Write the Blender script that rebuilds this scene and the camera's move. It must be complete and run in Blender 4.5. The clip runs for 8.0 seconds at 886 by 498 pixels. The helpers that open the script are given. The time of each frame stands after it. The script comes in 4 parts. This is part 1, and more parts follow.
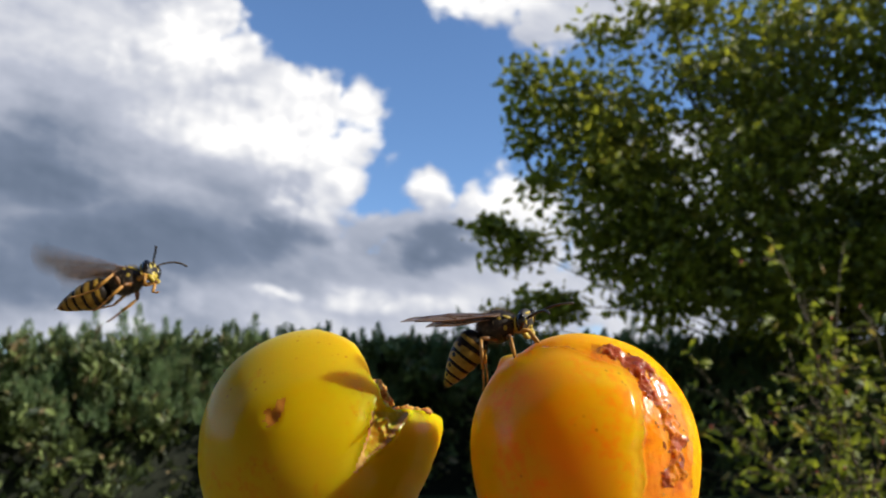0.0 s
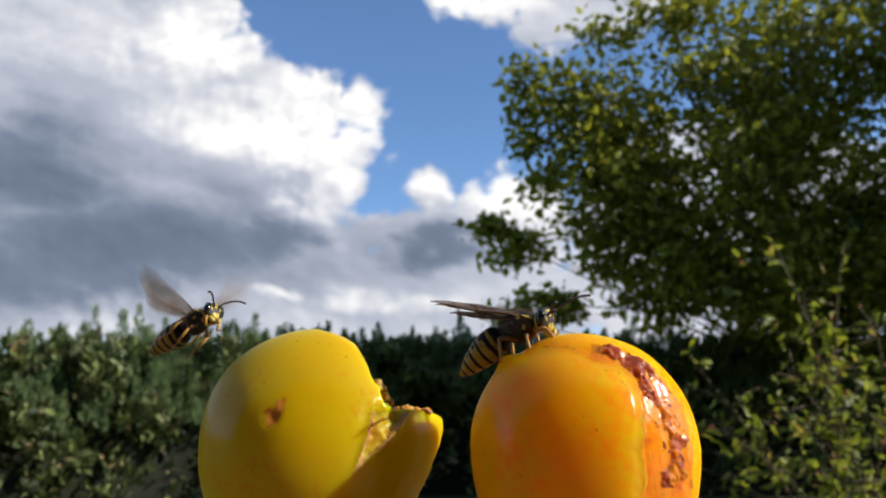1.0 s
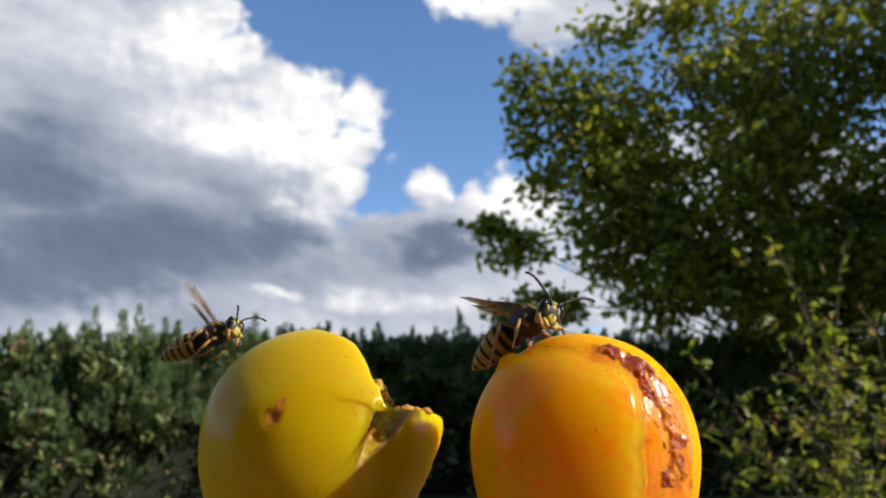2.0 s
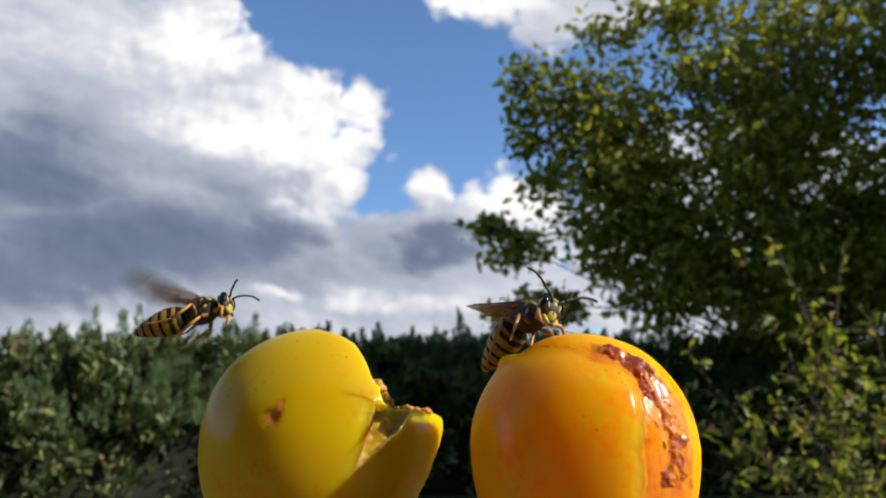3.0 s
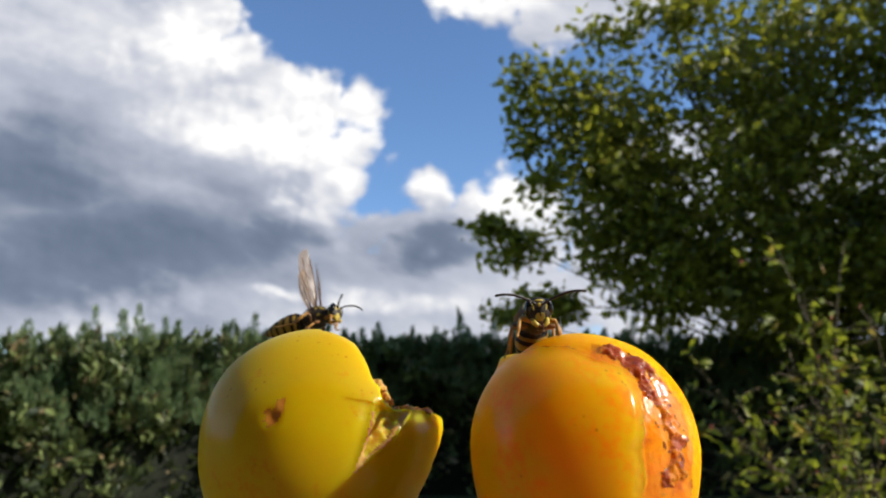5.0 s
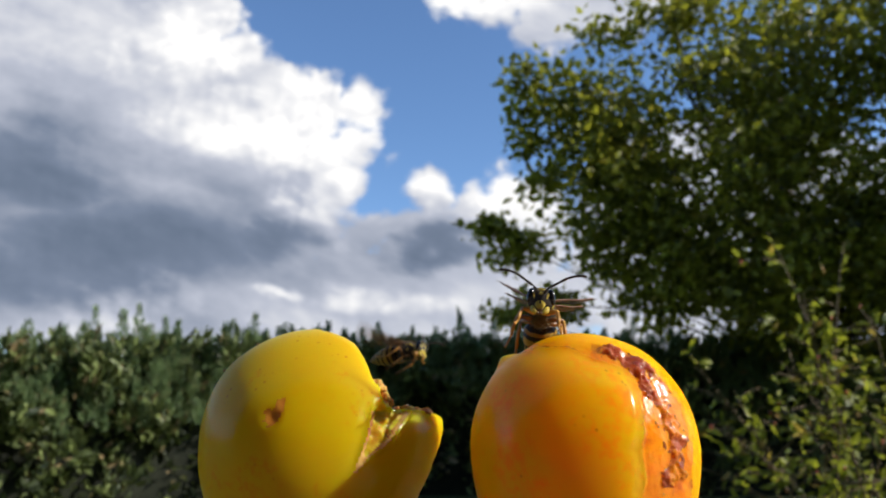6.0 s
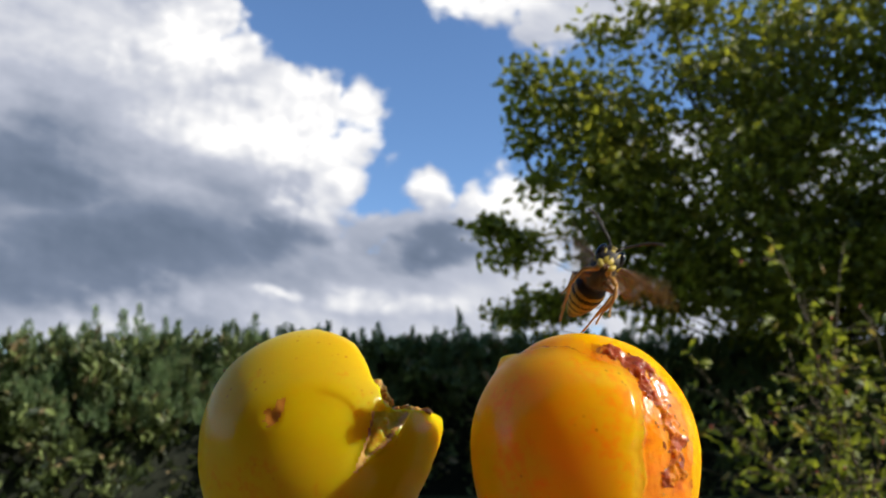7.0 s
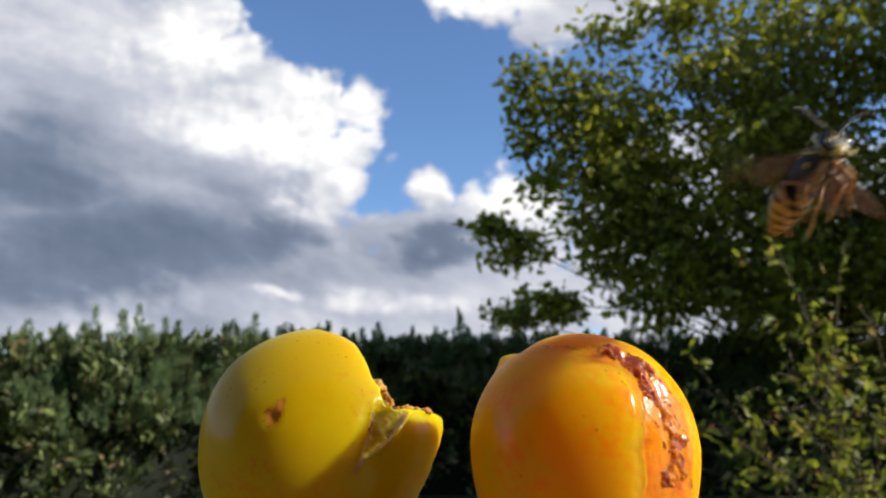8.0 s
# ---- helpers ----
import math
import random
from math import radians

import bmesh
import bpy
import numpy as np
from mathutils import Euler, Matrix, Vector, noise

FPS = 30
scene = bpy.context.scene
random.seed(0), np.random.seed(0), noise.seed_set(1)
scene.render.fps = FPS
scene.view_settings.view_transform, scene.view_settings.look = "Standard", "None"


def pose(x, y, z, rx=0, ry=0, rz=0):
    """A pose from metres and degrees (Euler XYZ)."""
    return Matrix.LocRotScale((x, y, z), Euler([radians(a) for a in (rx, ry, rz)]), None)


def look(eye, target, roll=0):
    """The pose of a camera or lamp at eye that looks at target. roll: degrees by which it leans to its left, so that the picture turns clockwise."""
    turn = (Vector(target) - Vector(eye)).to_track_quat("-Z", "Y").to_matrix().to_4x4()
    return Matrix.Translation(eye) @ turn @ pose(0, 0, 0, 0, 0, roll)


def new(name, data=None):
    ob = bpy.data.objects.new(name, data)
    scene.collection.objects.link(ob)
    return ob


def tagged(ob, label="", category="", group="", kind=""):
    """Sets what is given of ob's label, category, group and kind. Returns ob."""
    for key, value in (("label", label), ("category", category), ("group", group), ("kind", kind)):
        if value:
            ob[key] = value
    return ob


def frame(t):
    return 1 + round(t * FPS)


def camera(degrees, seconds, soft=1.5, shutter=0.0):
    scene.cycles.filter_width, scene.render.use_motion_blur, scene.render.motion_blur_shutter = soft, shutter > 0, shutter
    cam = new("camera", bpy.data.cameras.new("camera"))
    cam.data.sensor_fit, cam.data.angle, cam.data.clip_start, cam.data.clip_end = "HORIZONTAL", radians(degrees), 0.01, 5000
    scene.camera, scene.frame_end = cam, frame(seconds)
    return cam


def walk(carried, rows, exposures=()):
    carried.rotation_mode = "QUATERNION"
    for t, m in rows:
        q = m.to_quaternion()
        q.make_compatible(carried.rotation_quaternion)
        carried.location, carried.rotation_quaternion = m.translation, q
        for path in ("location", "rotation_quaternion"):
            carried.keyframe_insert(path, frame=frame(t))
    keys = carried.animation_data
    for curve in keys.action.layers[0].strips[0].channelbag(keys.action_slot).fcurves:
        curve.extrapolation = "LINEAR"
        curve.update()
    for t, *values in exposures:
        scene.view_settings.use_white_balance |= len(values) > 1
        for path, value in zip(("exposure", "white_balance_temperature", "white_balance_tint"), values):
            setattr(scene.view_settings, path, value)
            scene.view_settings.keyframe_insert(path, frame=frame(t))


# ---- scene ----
import itertools
from mathutils import Quaternion
from math import sin, cos, pi, exp, atan2, sqrt

# ---- camera: stands still on the garden table, tilted up ----
EYE = (0.0, 0.0, 0.790)
cam = camera(65, 8.0, soft=1.8, shutter=0.5)
cam.data.dof.use_dof = True
cam.data.dof.focus_distance = 0.098
cam.data.dof.aperture_fstop = 43.0
STAND = pose(*EYE, 103.5, 0, 0)
walk(cam, [(0.0, STAND), (8.0, STAND)], exposures=[(0.0, 0.0), (8.0, 0.0)])

# ---- sun and sky ----
SUN_DIR = Vector((0.82, -0.21, 0.53)).normalized()
sun = new("sun", bpy.data.lights.new("sun", "SUN"))
sun.data.energy = 5.4
sun.data.angle = radians(0.6)
sun.data.color = (1.0, 0.94, 0.84)
sun.matrix_world = look(SUN_DIR * 50, (0, 0, 0))


class Nodes:
    """Small wrapper that chains shader nodes."""

    def __init__(self, tree):
        self.t = tree

    def put(self, sock, v):
        if v is None:
            return
        if isinstance(v, bpy.types.NodeSocket):
            self.t.links.new(v, sock)
        else:
            sock.default_value = v

    def node(self, kind, **props):
        n = self.t.nodes.new(kind)
        for k, v in props.items():
            setattr(n, k, v)
        return n

    def m(self, op, a, b=None, c=None, clamp=False):
        n = self.node("ShaderNodeMath", operation=op, use_clamp=clamp)
        for i, v in enumerate((a, b, c)):
            self.put(n.inputs[i], v)
        return n.outputs[0]

    def v(self, op, a, b=None):
        n = self.node("ShaderNodeVectorMath", operation=op)
        self.put(n.inputs[0], a)
        self.put(n.inputs[1], b)
        return n.outputs["Value"] if op in ("DOT_PRODUCT", "LENGTH", "DISTANCE") else n.outputs[0]

    def xyz(self, x, y, z):
        n = self.node("ShaderNodeCombineXYZ")
        for i, q in enumerate((x, y, z)):
            self.put(n.inputs[i], q)
        return n.outputs[0]

    def sep(self, v):
        n = self.node("ShaderNodeSeparateXYZ")
        self.put(n.inputs[0], v)
        return n.outputs

    def noise(self, vec, scale, detail=4.0, rough=0.55, lac=2.0, dist=0.0):
        n = self.node("ShaderNodeTexNoise")
        self.put(n.inputs["Vector"], vec)
        for k, q in (("Scale", scale), ("Detail", detail), ("Roughness", rough), ("Lacunarity", lac), ("Distortion", dist)):
            self.put(n.inputs[k], q)
        return n.outputs["Fac"]

    def voronoi(self, vec, scale, feature="F1", smooth=None):
        n = self.node("ShaderNodeTexVoronoi", feature=feature)
        if smooth is not None:
            self.put(n.inputs["Smoothness"], smooth)
        self.put(n.inputs["Vector"], vec)
        self.put(n.inputs["Scale"], scale)
        return n.outputs["Distance"]

    def step(self, x, lo, hi, a=0.0, b=1.0):
        n = self.node("ShaderNodeMapRange", interpolation_type="SMOOTHSTEP", clamp=True)
        for i, q in enumerate((x, lo, hi, a, b)):
            self.put(n.inputs[i], q)
        return n.outputs[0]

    def mix(self, f, a, b):
        n = self.node("ShaderNodeMix", data_type="RGBA")
        self.put(n.inputs[0], f)
        self.put(n.inputs[6], (*a, 1) if isinstance(a, tuple) and len(a) == 3 else a)
        self.put(n.inputs[7], (*b, 1) if isinstance(b, tuple) and len(b) == 3 else b)
        return n.outputs[2]


world = bpy.data.worlds.new("sky")
scene.world = world
world.use_nodes = True
world.node_tree.nodes.clear()
W = Nodes(world.node_tree)
d = W.node("ShaderNodeTexCoord").outputs["Generated"]
dx, dy, dz = W.sep(d)
front = W.m("MAXIMUM", W.m("ABSOLUTE", dy), 0.25)
su = W.m("DIVIDE", dx, front)          # sky plane: side and height over distance
sv = W.m("DIVIDE", dz, front)
plane = W.xyz(su, sv, W.m("MULTIPLY", W.m("SIGN", dy), 3.0))


def lobe(u, v, ru, rv):
    """1 in the middle of an ellipse of the sky plane, 0 at its rim, negative outside."""
    a = W.m("DIVIDE", W.m("SUBTRACT", su, u), ru)
    b = W.m("DIVIDE", W.m("SUBTRACT", sv, v), rv)
    r = W.m("SQRT", W.m("ADD", W.m("MULTIPLY", a, a), W.m("MULTIPLY", b, b)))
    return W.m("MULTIPLY", W.m("SUBTRACT", 1.0, r), min(ru, rv) / 0.15)


drift = W.node("ShaderNodeTexNoise")
W.put(drift.inputs["Vector"], W.xyz(su, W.m("MULTIPLY", W.m("ADD", sv, W.m("MULTIPLY", su, 0.3)), 1.8), 7.0))
W.put(drift.inputs["Scale"], 4.5)
W.put(drift.inputs["Detail"], 6.0)
drift = W.sep(drift.outputs["Color"])
wu = W.m("ADD", su, W.m("MULTIPLY", W.m("SUBTRACT", drift[0], 0.5), 0.34))
wv = W.m("ADD", sv, W.m("MULTIPLY", W.m("SUBTRACT", drift[1], 0.5), 0.16))


def blob(u, v, ru, rv):
    """1 in the middle of a ragged ellipse of the sky plane, falling evenly to 0 at its rim."""
    a = W.m("DIVIDE", W.m("SUBTRACT", wu, u), ru)
    b = W.m("DIVIDE", W.m("SUBTRACT", wv, v), rv)
    return W.m("SUBTRACT", 1.0, W.m("SQRT", W.m("ADD", W.m("MULTIPLY", a, a), W.m("MULTIPLY", b, b))))


def union(lobes):
    out = lobes[0]
    for q in lobes[1:]:
        out = W.m("SMOOTH_MAX", out, q, 0.03)
    return out


# cumulus banks: middle (u, v) and radii
CLOUDS = [(-0.412, 0.614, 0.102, 0.091), (-0.343, 0.544, 0.080, 0.071), (-0.277, 0.486, 0.071, 0.069),
          (-0.197, 0.472, 0.062, 0.063), (-0.127, 0.467, 0.056, 0.061), (-0.140, 0.403, 0.061, 0.052),
          (-0.170, 0.342, 0.067, 0.072), (-0.176, 0.280, 0.069, 0.044), (-0.419, 0.401, 0.295, 0.194),
          (-0.617, 0.525, 0.294, 0.234), (-0.450, 0.276, 0.371, 0.131), (-0.115, 0.262, 0.075, 0.045), (-0.250, 0.160, 0.741, 0.095)]
LOW_CLOUDS = [(-0.010, 0.320, 0.049, 0.053), (0.041, 0.300, 0.047, 0.053), (0.094, 0.320, 0.043, 0.059),
              (0.144, 0.289, 0.068, 0.075), (-0.037, 0.254, 0.092, 0.062), (0.055, 0.232, 0.184, 0.069),
              (0.428, 0.207, 0.274, 0.178), (0.470, 0.290, 0.290, 0.170)]
HIGH_CLOUDS = [(0.019, 0.660, 0.044, 0.045), (0.078, 0.647, 0.066, 0.051), (0.165, 0.620, 0.064, 0.074),
               (0.252, 0.642, 0.090, 0.068), (0.346, 0.681, 0.101, 0.062)]
# grey bases and sunlit heaps of the banks
SHADE = [(-0.480, 0.245, 0.430, 0.125), (-0.680, 0.360, 0.260, 0.140), (-0.250, 0.250, 0.150, 0.070), (0.005, 0.243, 0.100, 0.036)]
LIT = [(-0.176, 0.443, 0.110, 0.080), (-0.150, 0.320, 0.055, 0.067), (-0.390, 0.594, 0.110, 0.070), (-0.292, 0.458, 0.120, 0.060),
       (-0.012, 0.338, 0.060, 0.038), (0.116, 0.333, 0.077, 0.049), (0.055, 0.241, 0.050, 0.015), (-0.110, 0.163, 0.099, 0.018),
       (-0.503, 0.148, 0.110, 0.036), (-0.233, 0.155, 0.041, 0.013), (0.060, 0.665, 0.130, 0.045)]
bank = union([lobe(*c) for c in CLOUDS + LOW_CLOUDS + HIGH_CLOUDS])
shift = W.v("ADD", plane, (0.010, 0.014, 0.0))


def billow(vec):
    """Rounded heaps at three sizes, like the rim of a cumulus."""
    w = W.node("ShaderNodeTexNoise")
    W.put(w.inputs["Vector"], vec)
    W.put(w.inputs["Scale"], 9.0)
    W.put(w.inputs["Detail"], 5.0)
    q = W.v("ADD", vec, W.v("MULTIPLY", W.v("SUBTRACT", w.outputs["Color"], (0.5, 0.5, 0.5)), (0.07, 0.07, 0.0)))
    h = W.m("MULTIPLY", W.m("SUBTRACT", 0.5, W.voronoi(q, 11.0, "SMOOTH_F1", 0.8)), 0.55)
    h = W.m("ADD", h, W.m("MULTIPLY", W.m("SUBTRACT", 0.5, W.voronoi(q, 23.0, "SMOOTH_F1", 0.6)), 0.36))
    return W.m("ADD", h, W.m("MULTIPLY", W.m("SUBTRACT", 0.5, W.voronoi(q, 52.0, "SMOOTH_F1", 0.5)), 0.24))


puff = W.m("ADD", 0.50, billow(plane))
puff_s = W.m("ADD", 0.50, billow(shift))
flat = W.xyz(su, W.m("MULTIPLY", W.m("ADD", sv, W.m("MULTIPLY", su, 0.32)), 2.1), 3.0)      # layered cloud bases lie nearly level
fine = W.noise(flat, 8.0, 5.0, 0.52)
broad = W.noise(flat, 2.6, 4.0, 0.5)
wisp = W.noise(plane, 30.0, 6.0, 0.62)
dens = W.m("ADD", bank, W.m("MULTIPLY", W.m("SUBTRACT", puff, 0.62), 0.42))
dens = W.m("ADD", dens, W.m("MULTIPLY", W.m("SUBTRACT", wisp, 0.5), 0.34))
alpha = W.step(dens, -0.06, 0.12)
relief = W.m("MULTIPLY", W.m("SUBTRACT", puff, puff_s), 0.50)
dark = union([blob(*c) for c in SHADE])
dark = W.step(W.m("ADD", dark, W.m("MULTIPLY", W.m("SUBTRACT", broad, 0.5), 0.9)), -0.35, 0.75)
lit = union([blob(*c) for c in LIT])
lit = W.step(W.m("ADD", lit, W.m("MULTIPLY", W.m("SUBTRACT", puff, 0.55), 0.8)), -0.45, 0.75)
lum = W.m("SUBTRACT", 0.74, W.m("MULTIPLY", dark, 0.54))
lum = W.m("ADD", lum, W.m("MULTIPLY", lit, W.m("SUBTRACT", 0.27, W.m("MULTIPLY", dark, 0.04))))
lum = W.m("ADD", lum, W.m("MULTIPLY", relief, W.m("ADD", 0.25, W.m("MULTIPLY", lit, 0.75))))
lum = W.m("ADD", lum, W.m("MULTIPLY", W.m("SUBTRACT", fine, 0.5), 0.40), clamp=True)
ramp = W.node("ShaderNodeValToRGB")
ramp.color_ramp.elements[0].position, ramp.color_ramp.elements[0].color = 0.0, (0.095, 0.135, 0.20, 1)
ramp.color_ramp.elements[1].position, ramp.color_ramp.elements[1].color = 1.0, (1.06, 1.05, 1.04, 1)
e = ramp.color_ramp.elements.new(0.30)
e.color = (0.20, 0.247, 0.342, 1)
e = ramp.color_ramp.elements.new(0.68)
e.color = (0.52, 0.552, 0.65, 1)
W.put(ramp.inputs[0], lum)
sky = W.node("ShaderNodeTexSky", sky_type="NISHITA", sun_disc=False, sun_elevation=math.asin(SUN_DIR.z),
             sun_rotation=atan2(SUN_DIR.x, SUN_DIR.y), altitude=150.0, air_density=1.0, dust_density=0.6, ozone_density=1.6)
blue = W.v("MULTIPLY", sky.outputs[0], (0.128, 0.156, 0.188))
bg = W.node("ShaderNodeBackground")
W.put(bg.inputs[0], W.mix(alpha, blue, ramp.outputs[0]))
W.put(bg.inputs[1], 1.0)
world.node_tree.links.new(bg.outputs[0], W.node("ShaderNodeOutputWorld").inputs[0])

# ---- materials ----
def material(name, rough=0.6, metal=0.0):
    mat = bpy.data.materials.new(name)
    mat.use_nodes = True
    n = Nodes(mat.node_tree)
    n.b = mat.node_tree.nodes["Principled BSDF"]
    n.put(n.b.inputs["Roughness"], rough)
    n.put(n.b.inputs["Metallic"], metal)
    n.co = n.node("ShaderNodeTexCoord").outputs["Object"]
    n.rnd = n.node("ShaderNodeNewGeometry").outputs["Random Per Island"]
    return mat, n


def bump(n, height, strength=0.3, dist=0.001):
    k = n.node("ShaderNodeBump")
    n.put(k.inputs["Strength"], strength)
    n.put(k.inputs["Distance"], dist)
    n.put(k.inputs["Height"], height)
    n.put(n.b.inputs["Normal"], k.outputs[0])


def foliage(name, dark_c, light_c, old_c, old_share, size, translucent=0.35, rough=0.45):
    mat, n = material(name, rough)
    grain = n.noise(n.co, size, 3.0)
    col = n.mix(n.m("POWER", n.rnd, 1.6), dark_c, light_c)
    col = n.mix(n.m("MULTIPLY", n.step(grain, 0.35, 0.75), 0.5), col, light_c)
    pick = n.m("FRACT", n.m("MULTIPLY", n.rnd, 17.31))
    col = n.mix(n.m("LESS_THAN", pick, old_share), col, old_c)
    n.put(n.b.inputs["Base Color"], col)
    tr = n.node("ShaderNodeBsdfTranslucent")
    n.put(tr.inputs[0], n.mix(0.5, col, light_c))
    ms = n.node("ShaderNodeMixShader")
    n.put(ms.inputs[0], translucent)
    n.put(ms.inputs[1], n.b.outputs[0])
    n.put(ms.inputs[2], tr.outputs[0])
    n.put(mat.node_tree.nodes["Material Output"].inputs[0], ms.outputs[0])
    return mat


M_TREE = foliage("tree_leaf", (0.014, 0.022, 0.004), (0.42, 0.42, 0.036), (0.34, 0.27, 0.05), 0.04, 3.0, 0.48)
M_HEDGE = foliage("hedge_leaf", (0.016, 0.028, 0.009), (0.22, 0.27, 0.085), (0.30, 0.22, 0.11), 0.09, 2.0, 0.25, 0.5)
M_TIPS = foliage("hedge_tip", (0.070, 0.120, 0.050), (0.24, 0.33, 0.14), (0.24, 0.20, 0.10), 0.05, 2.0, 0.35, 0.5)
M_BUSH = foliage("bush_leaf", (0.045, 0.080, 0.007), (0.43, 0.45, 0.036), (0.46, 0.24, 0.07), 0.09, 9.0, 0.50)


def plain(name, a, b, size, rough=0.6, relief=0.3, dist=0.001, detail=5.0):
    mat, n = material(name, rough)
    f = n.noise(n.co, size, detail, 0.6)
    g = n.noise(n.co, size * 0.13, 3.0)
    col = n.mix(n.step(f, 0.3, 0.7), a, b)
    col = n.mix(n.m("MULTIPLY", n.step(g, 0.4, 0.7), 0.4), col, a)
    n.put(n.b.inputs["Base Color"], col)
    if relief:
        bump(n, f, relief, dist)
    return mat


M_BARK = plain("bark", (0.06, 0.045, 0.03), (0.16, 0.13, 0.10), 14.0, 0.9, 0.8, 0.02)
# near-black: the hedge's inner shade is put into this colour
M_CORE = plain("hedge_core_shade", (0.006, 0.008, 0.004), (0.018, 0.022, 0.010), 9.0, 0.95, 0.6, 0.03)
M_STEM = plain("bush_stem", (0.10, 0.07, 0.035), (0.20, 0.14, 0.07), 40.0, 0.8, 0.4, 0.004)
M_GRASS = plain("lawn", (0.035, 0.06, 0.012), (0.10, 0.13, 0.03), 25.0, 0.9, 0.8, 0.03)
M_WOOD = plain("table_wood", (0.20, 0.13, 0.075), (0.34, 0.25, 0.16), 60.0, 0.65, 0.4, 0.001)
# render of the added wall that keeps sky light off the fronts
M_RENDER = plain("blocker_render", (0.10, 0.09, 0.08), (0.15, 0.135, 0.12), 6.0, 0.9, 0.4, 0.01)
M_HIP = plain("rose_hip", (0.35, 0.05, 0.02), (0.5, 0.16, 0.05), 60.0, 0.35, 0.0)


def plum_skin(name, base, warm, pale, spot, low, foot, depth):
    """Waxy, slightly see-through skin: base colour, warm blush, pale bloom, fine freckles."""
    mat, n = material(name, 0.36)
    broad = n.noise(n.co, 48.0, 3.0)
    mid = n.noise(n.co, 190.0, 5.0, 0.65)
    fine = n.noise(n.co, 900.0, 4.0, 0.6)
    dots = n.voronoi(n.co, 760.0)
    keep = n.noise(n.co, 120.0, 2.0)
    col = n.mix(n.step(broad, 0.38, 0.70), base, pale)
    blush = n.m("ADD", n.m("MULTIPLY", n.noise(n.co, 75.0, 4.0, 0.7), 1.0), n.m("MULTIPLY", n.m("SUBTRACT", fine, 0.5), 0.5))
    # blush gathers towards the bottom, its deeper tone also darkening the underside
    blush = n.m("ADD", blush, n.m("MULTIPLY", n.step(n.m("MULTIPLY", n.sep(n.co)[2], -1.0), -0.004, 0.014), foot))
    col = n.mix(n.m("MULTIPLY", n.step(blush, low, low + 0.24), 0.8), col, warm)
    col = n.mix(n.m("MULTIPLY", n.step(mid, 0.50, 0.75), 0.35), col, pale)
    fleck = n.m("MULTIPLY", n.m("SUBTRACT", 1.0, n.step(dots, 0.08, 0.24)), n.step(keep, 0.54, 0.64))
    col = n.mix(n.m("MULTIPLY", fleck, 0.55), col, spot)
    n.put(n.b.inputs["Base Color"], col)
    n.put(n.b.inputs["Specular IOR Level"], 0.02)
    n.put(n.b.inputs["Subsurface Weight"], 0.92)
    n.put(n.b.inputs["Subsurface Radius"], (1.0, 0.55, 0.07))
    n.put(n.b.inputs["Subsurface Scale"], depth)
    n.put(n.b.inputs["Coat Weight"], 0.075)
    n.put(n.b.inputs["Coat IOR"], 2.5)
    n.put(n.b.inputs["Coat Roughness"], n.m("ADD", 0.13, n.m("MULTIPLY", mid, 0.08)))
    bump(n, n.m("ADD", mid, n.m("MULTIPLY", fine, 0.3)), 0.07, 0.0003)
    return mat


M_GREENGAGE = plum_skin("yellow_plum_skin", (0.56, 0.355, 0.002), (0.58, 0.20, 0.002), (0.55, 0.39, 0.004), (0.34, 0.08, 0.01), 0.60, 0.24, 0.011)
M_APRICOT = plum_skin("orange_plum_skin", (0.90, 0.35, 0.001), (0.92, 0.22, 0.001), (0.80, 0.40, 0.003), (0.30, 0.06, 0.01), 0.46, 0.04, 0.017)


def flesh(name, a, b, c, share, rough, coat, scatter, relief):
    """Torn fruit flesh: two fibre tones and browned stains."""
    mat, n = material(name, rough)
    f = n.noise(n.co, 420.0, 6.0, 0.65)
    g = n.noise(n.co, 170.0, 4.0, 0.6)
    col = n.mix(n.step(f, 0.35, 0.65), a, b)
    col = n.mix(n.step(g, share, share + 0.10), col, c)
    n.put(n.b.inputs["Base Color"], col)
    n.put(n.b.inputs["Specular IOR Level"], 0.10)
    n.put(n.b.inputs["Subsurface Weight"], scatter)
    n.put(n.b.inputs["Subsurface Radius"], (1.0, 0.35, 0.05))
    n.put(n.b.inputs["Subsurface Scale"], 0.003)
    n.put(n.b.inputs["Coat Weight"], coat)
    n.put(n.b.inputs["Coat Roughness"], 0.07)
    bump(n, f, relief, 0.0006)
    return mat


M_WET = flesh("wet_plum_flesh", (0.92, 0.30, 0.001), (0.86, 0.22, 0.001), (0.60, 0.11, 0.003), 0.54, 0.25, 0.4, 0.7, 0.25)
M_CRUST = flesh("browned_juice", (0.42, 0.075, 0.003), (0.26, 0.034, 0.002), (0.78, 0.23, 0.003), 0.48, 0.28, 0.55, 0.50, 1.0)
M_DRY = flesh("browned_plum_flesh", (0.58, 0.26, 0.07), (0.66, 0.38, 0.12), (0.36, 0.12, 0.04), 0.50, 0.5, 0.10, 0.45, 0.7)
M_INNER = flesh("green_plum_flesh", (0.50, 0.33, 0.010), (0.58, 0.42, 0.03), (0.46, 0.22, 0.015), 0.56, 0.35, 0.15, 0.6, 0.4)
M_SCAR = flesh("plum_scar", (0.44, 0.13, 0.012), (0.50, 0.19, 0.018), (0.26, 0.06, 0.010), 0.55, 0.6, 0.0, 0.3, 0.5)

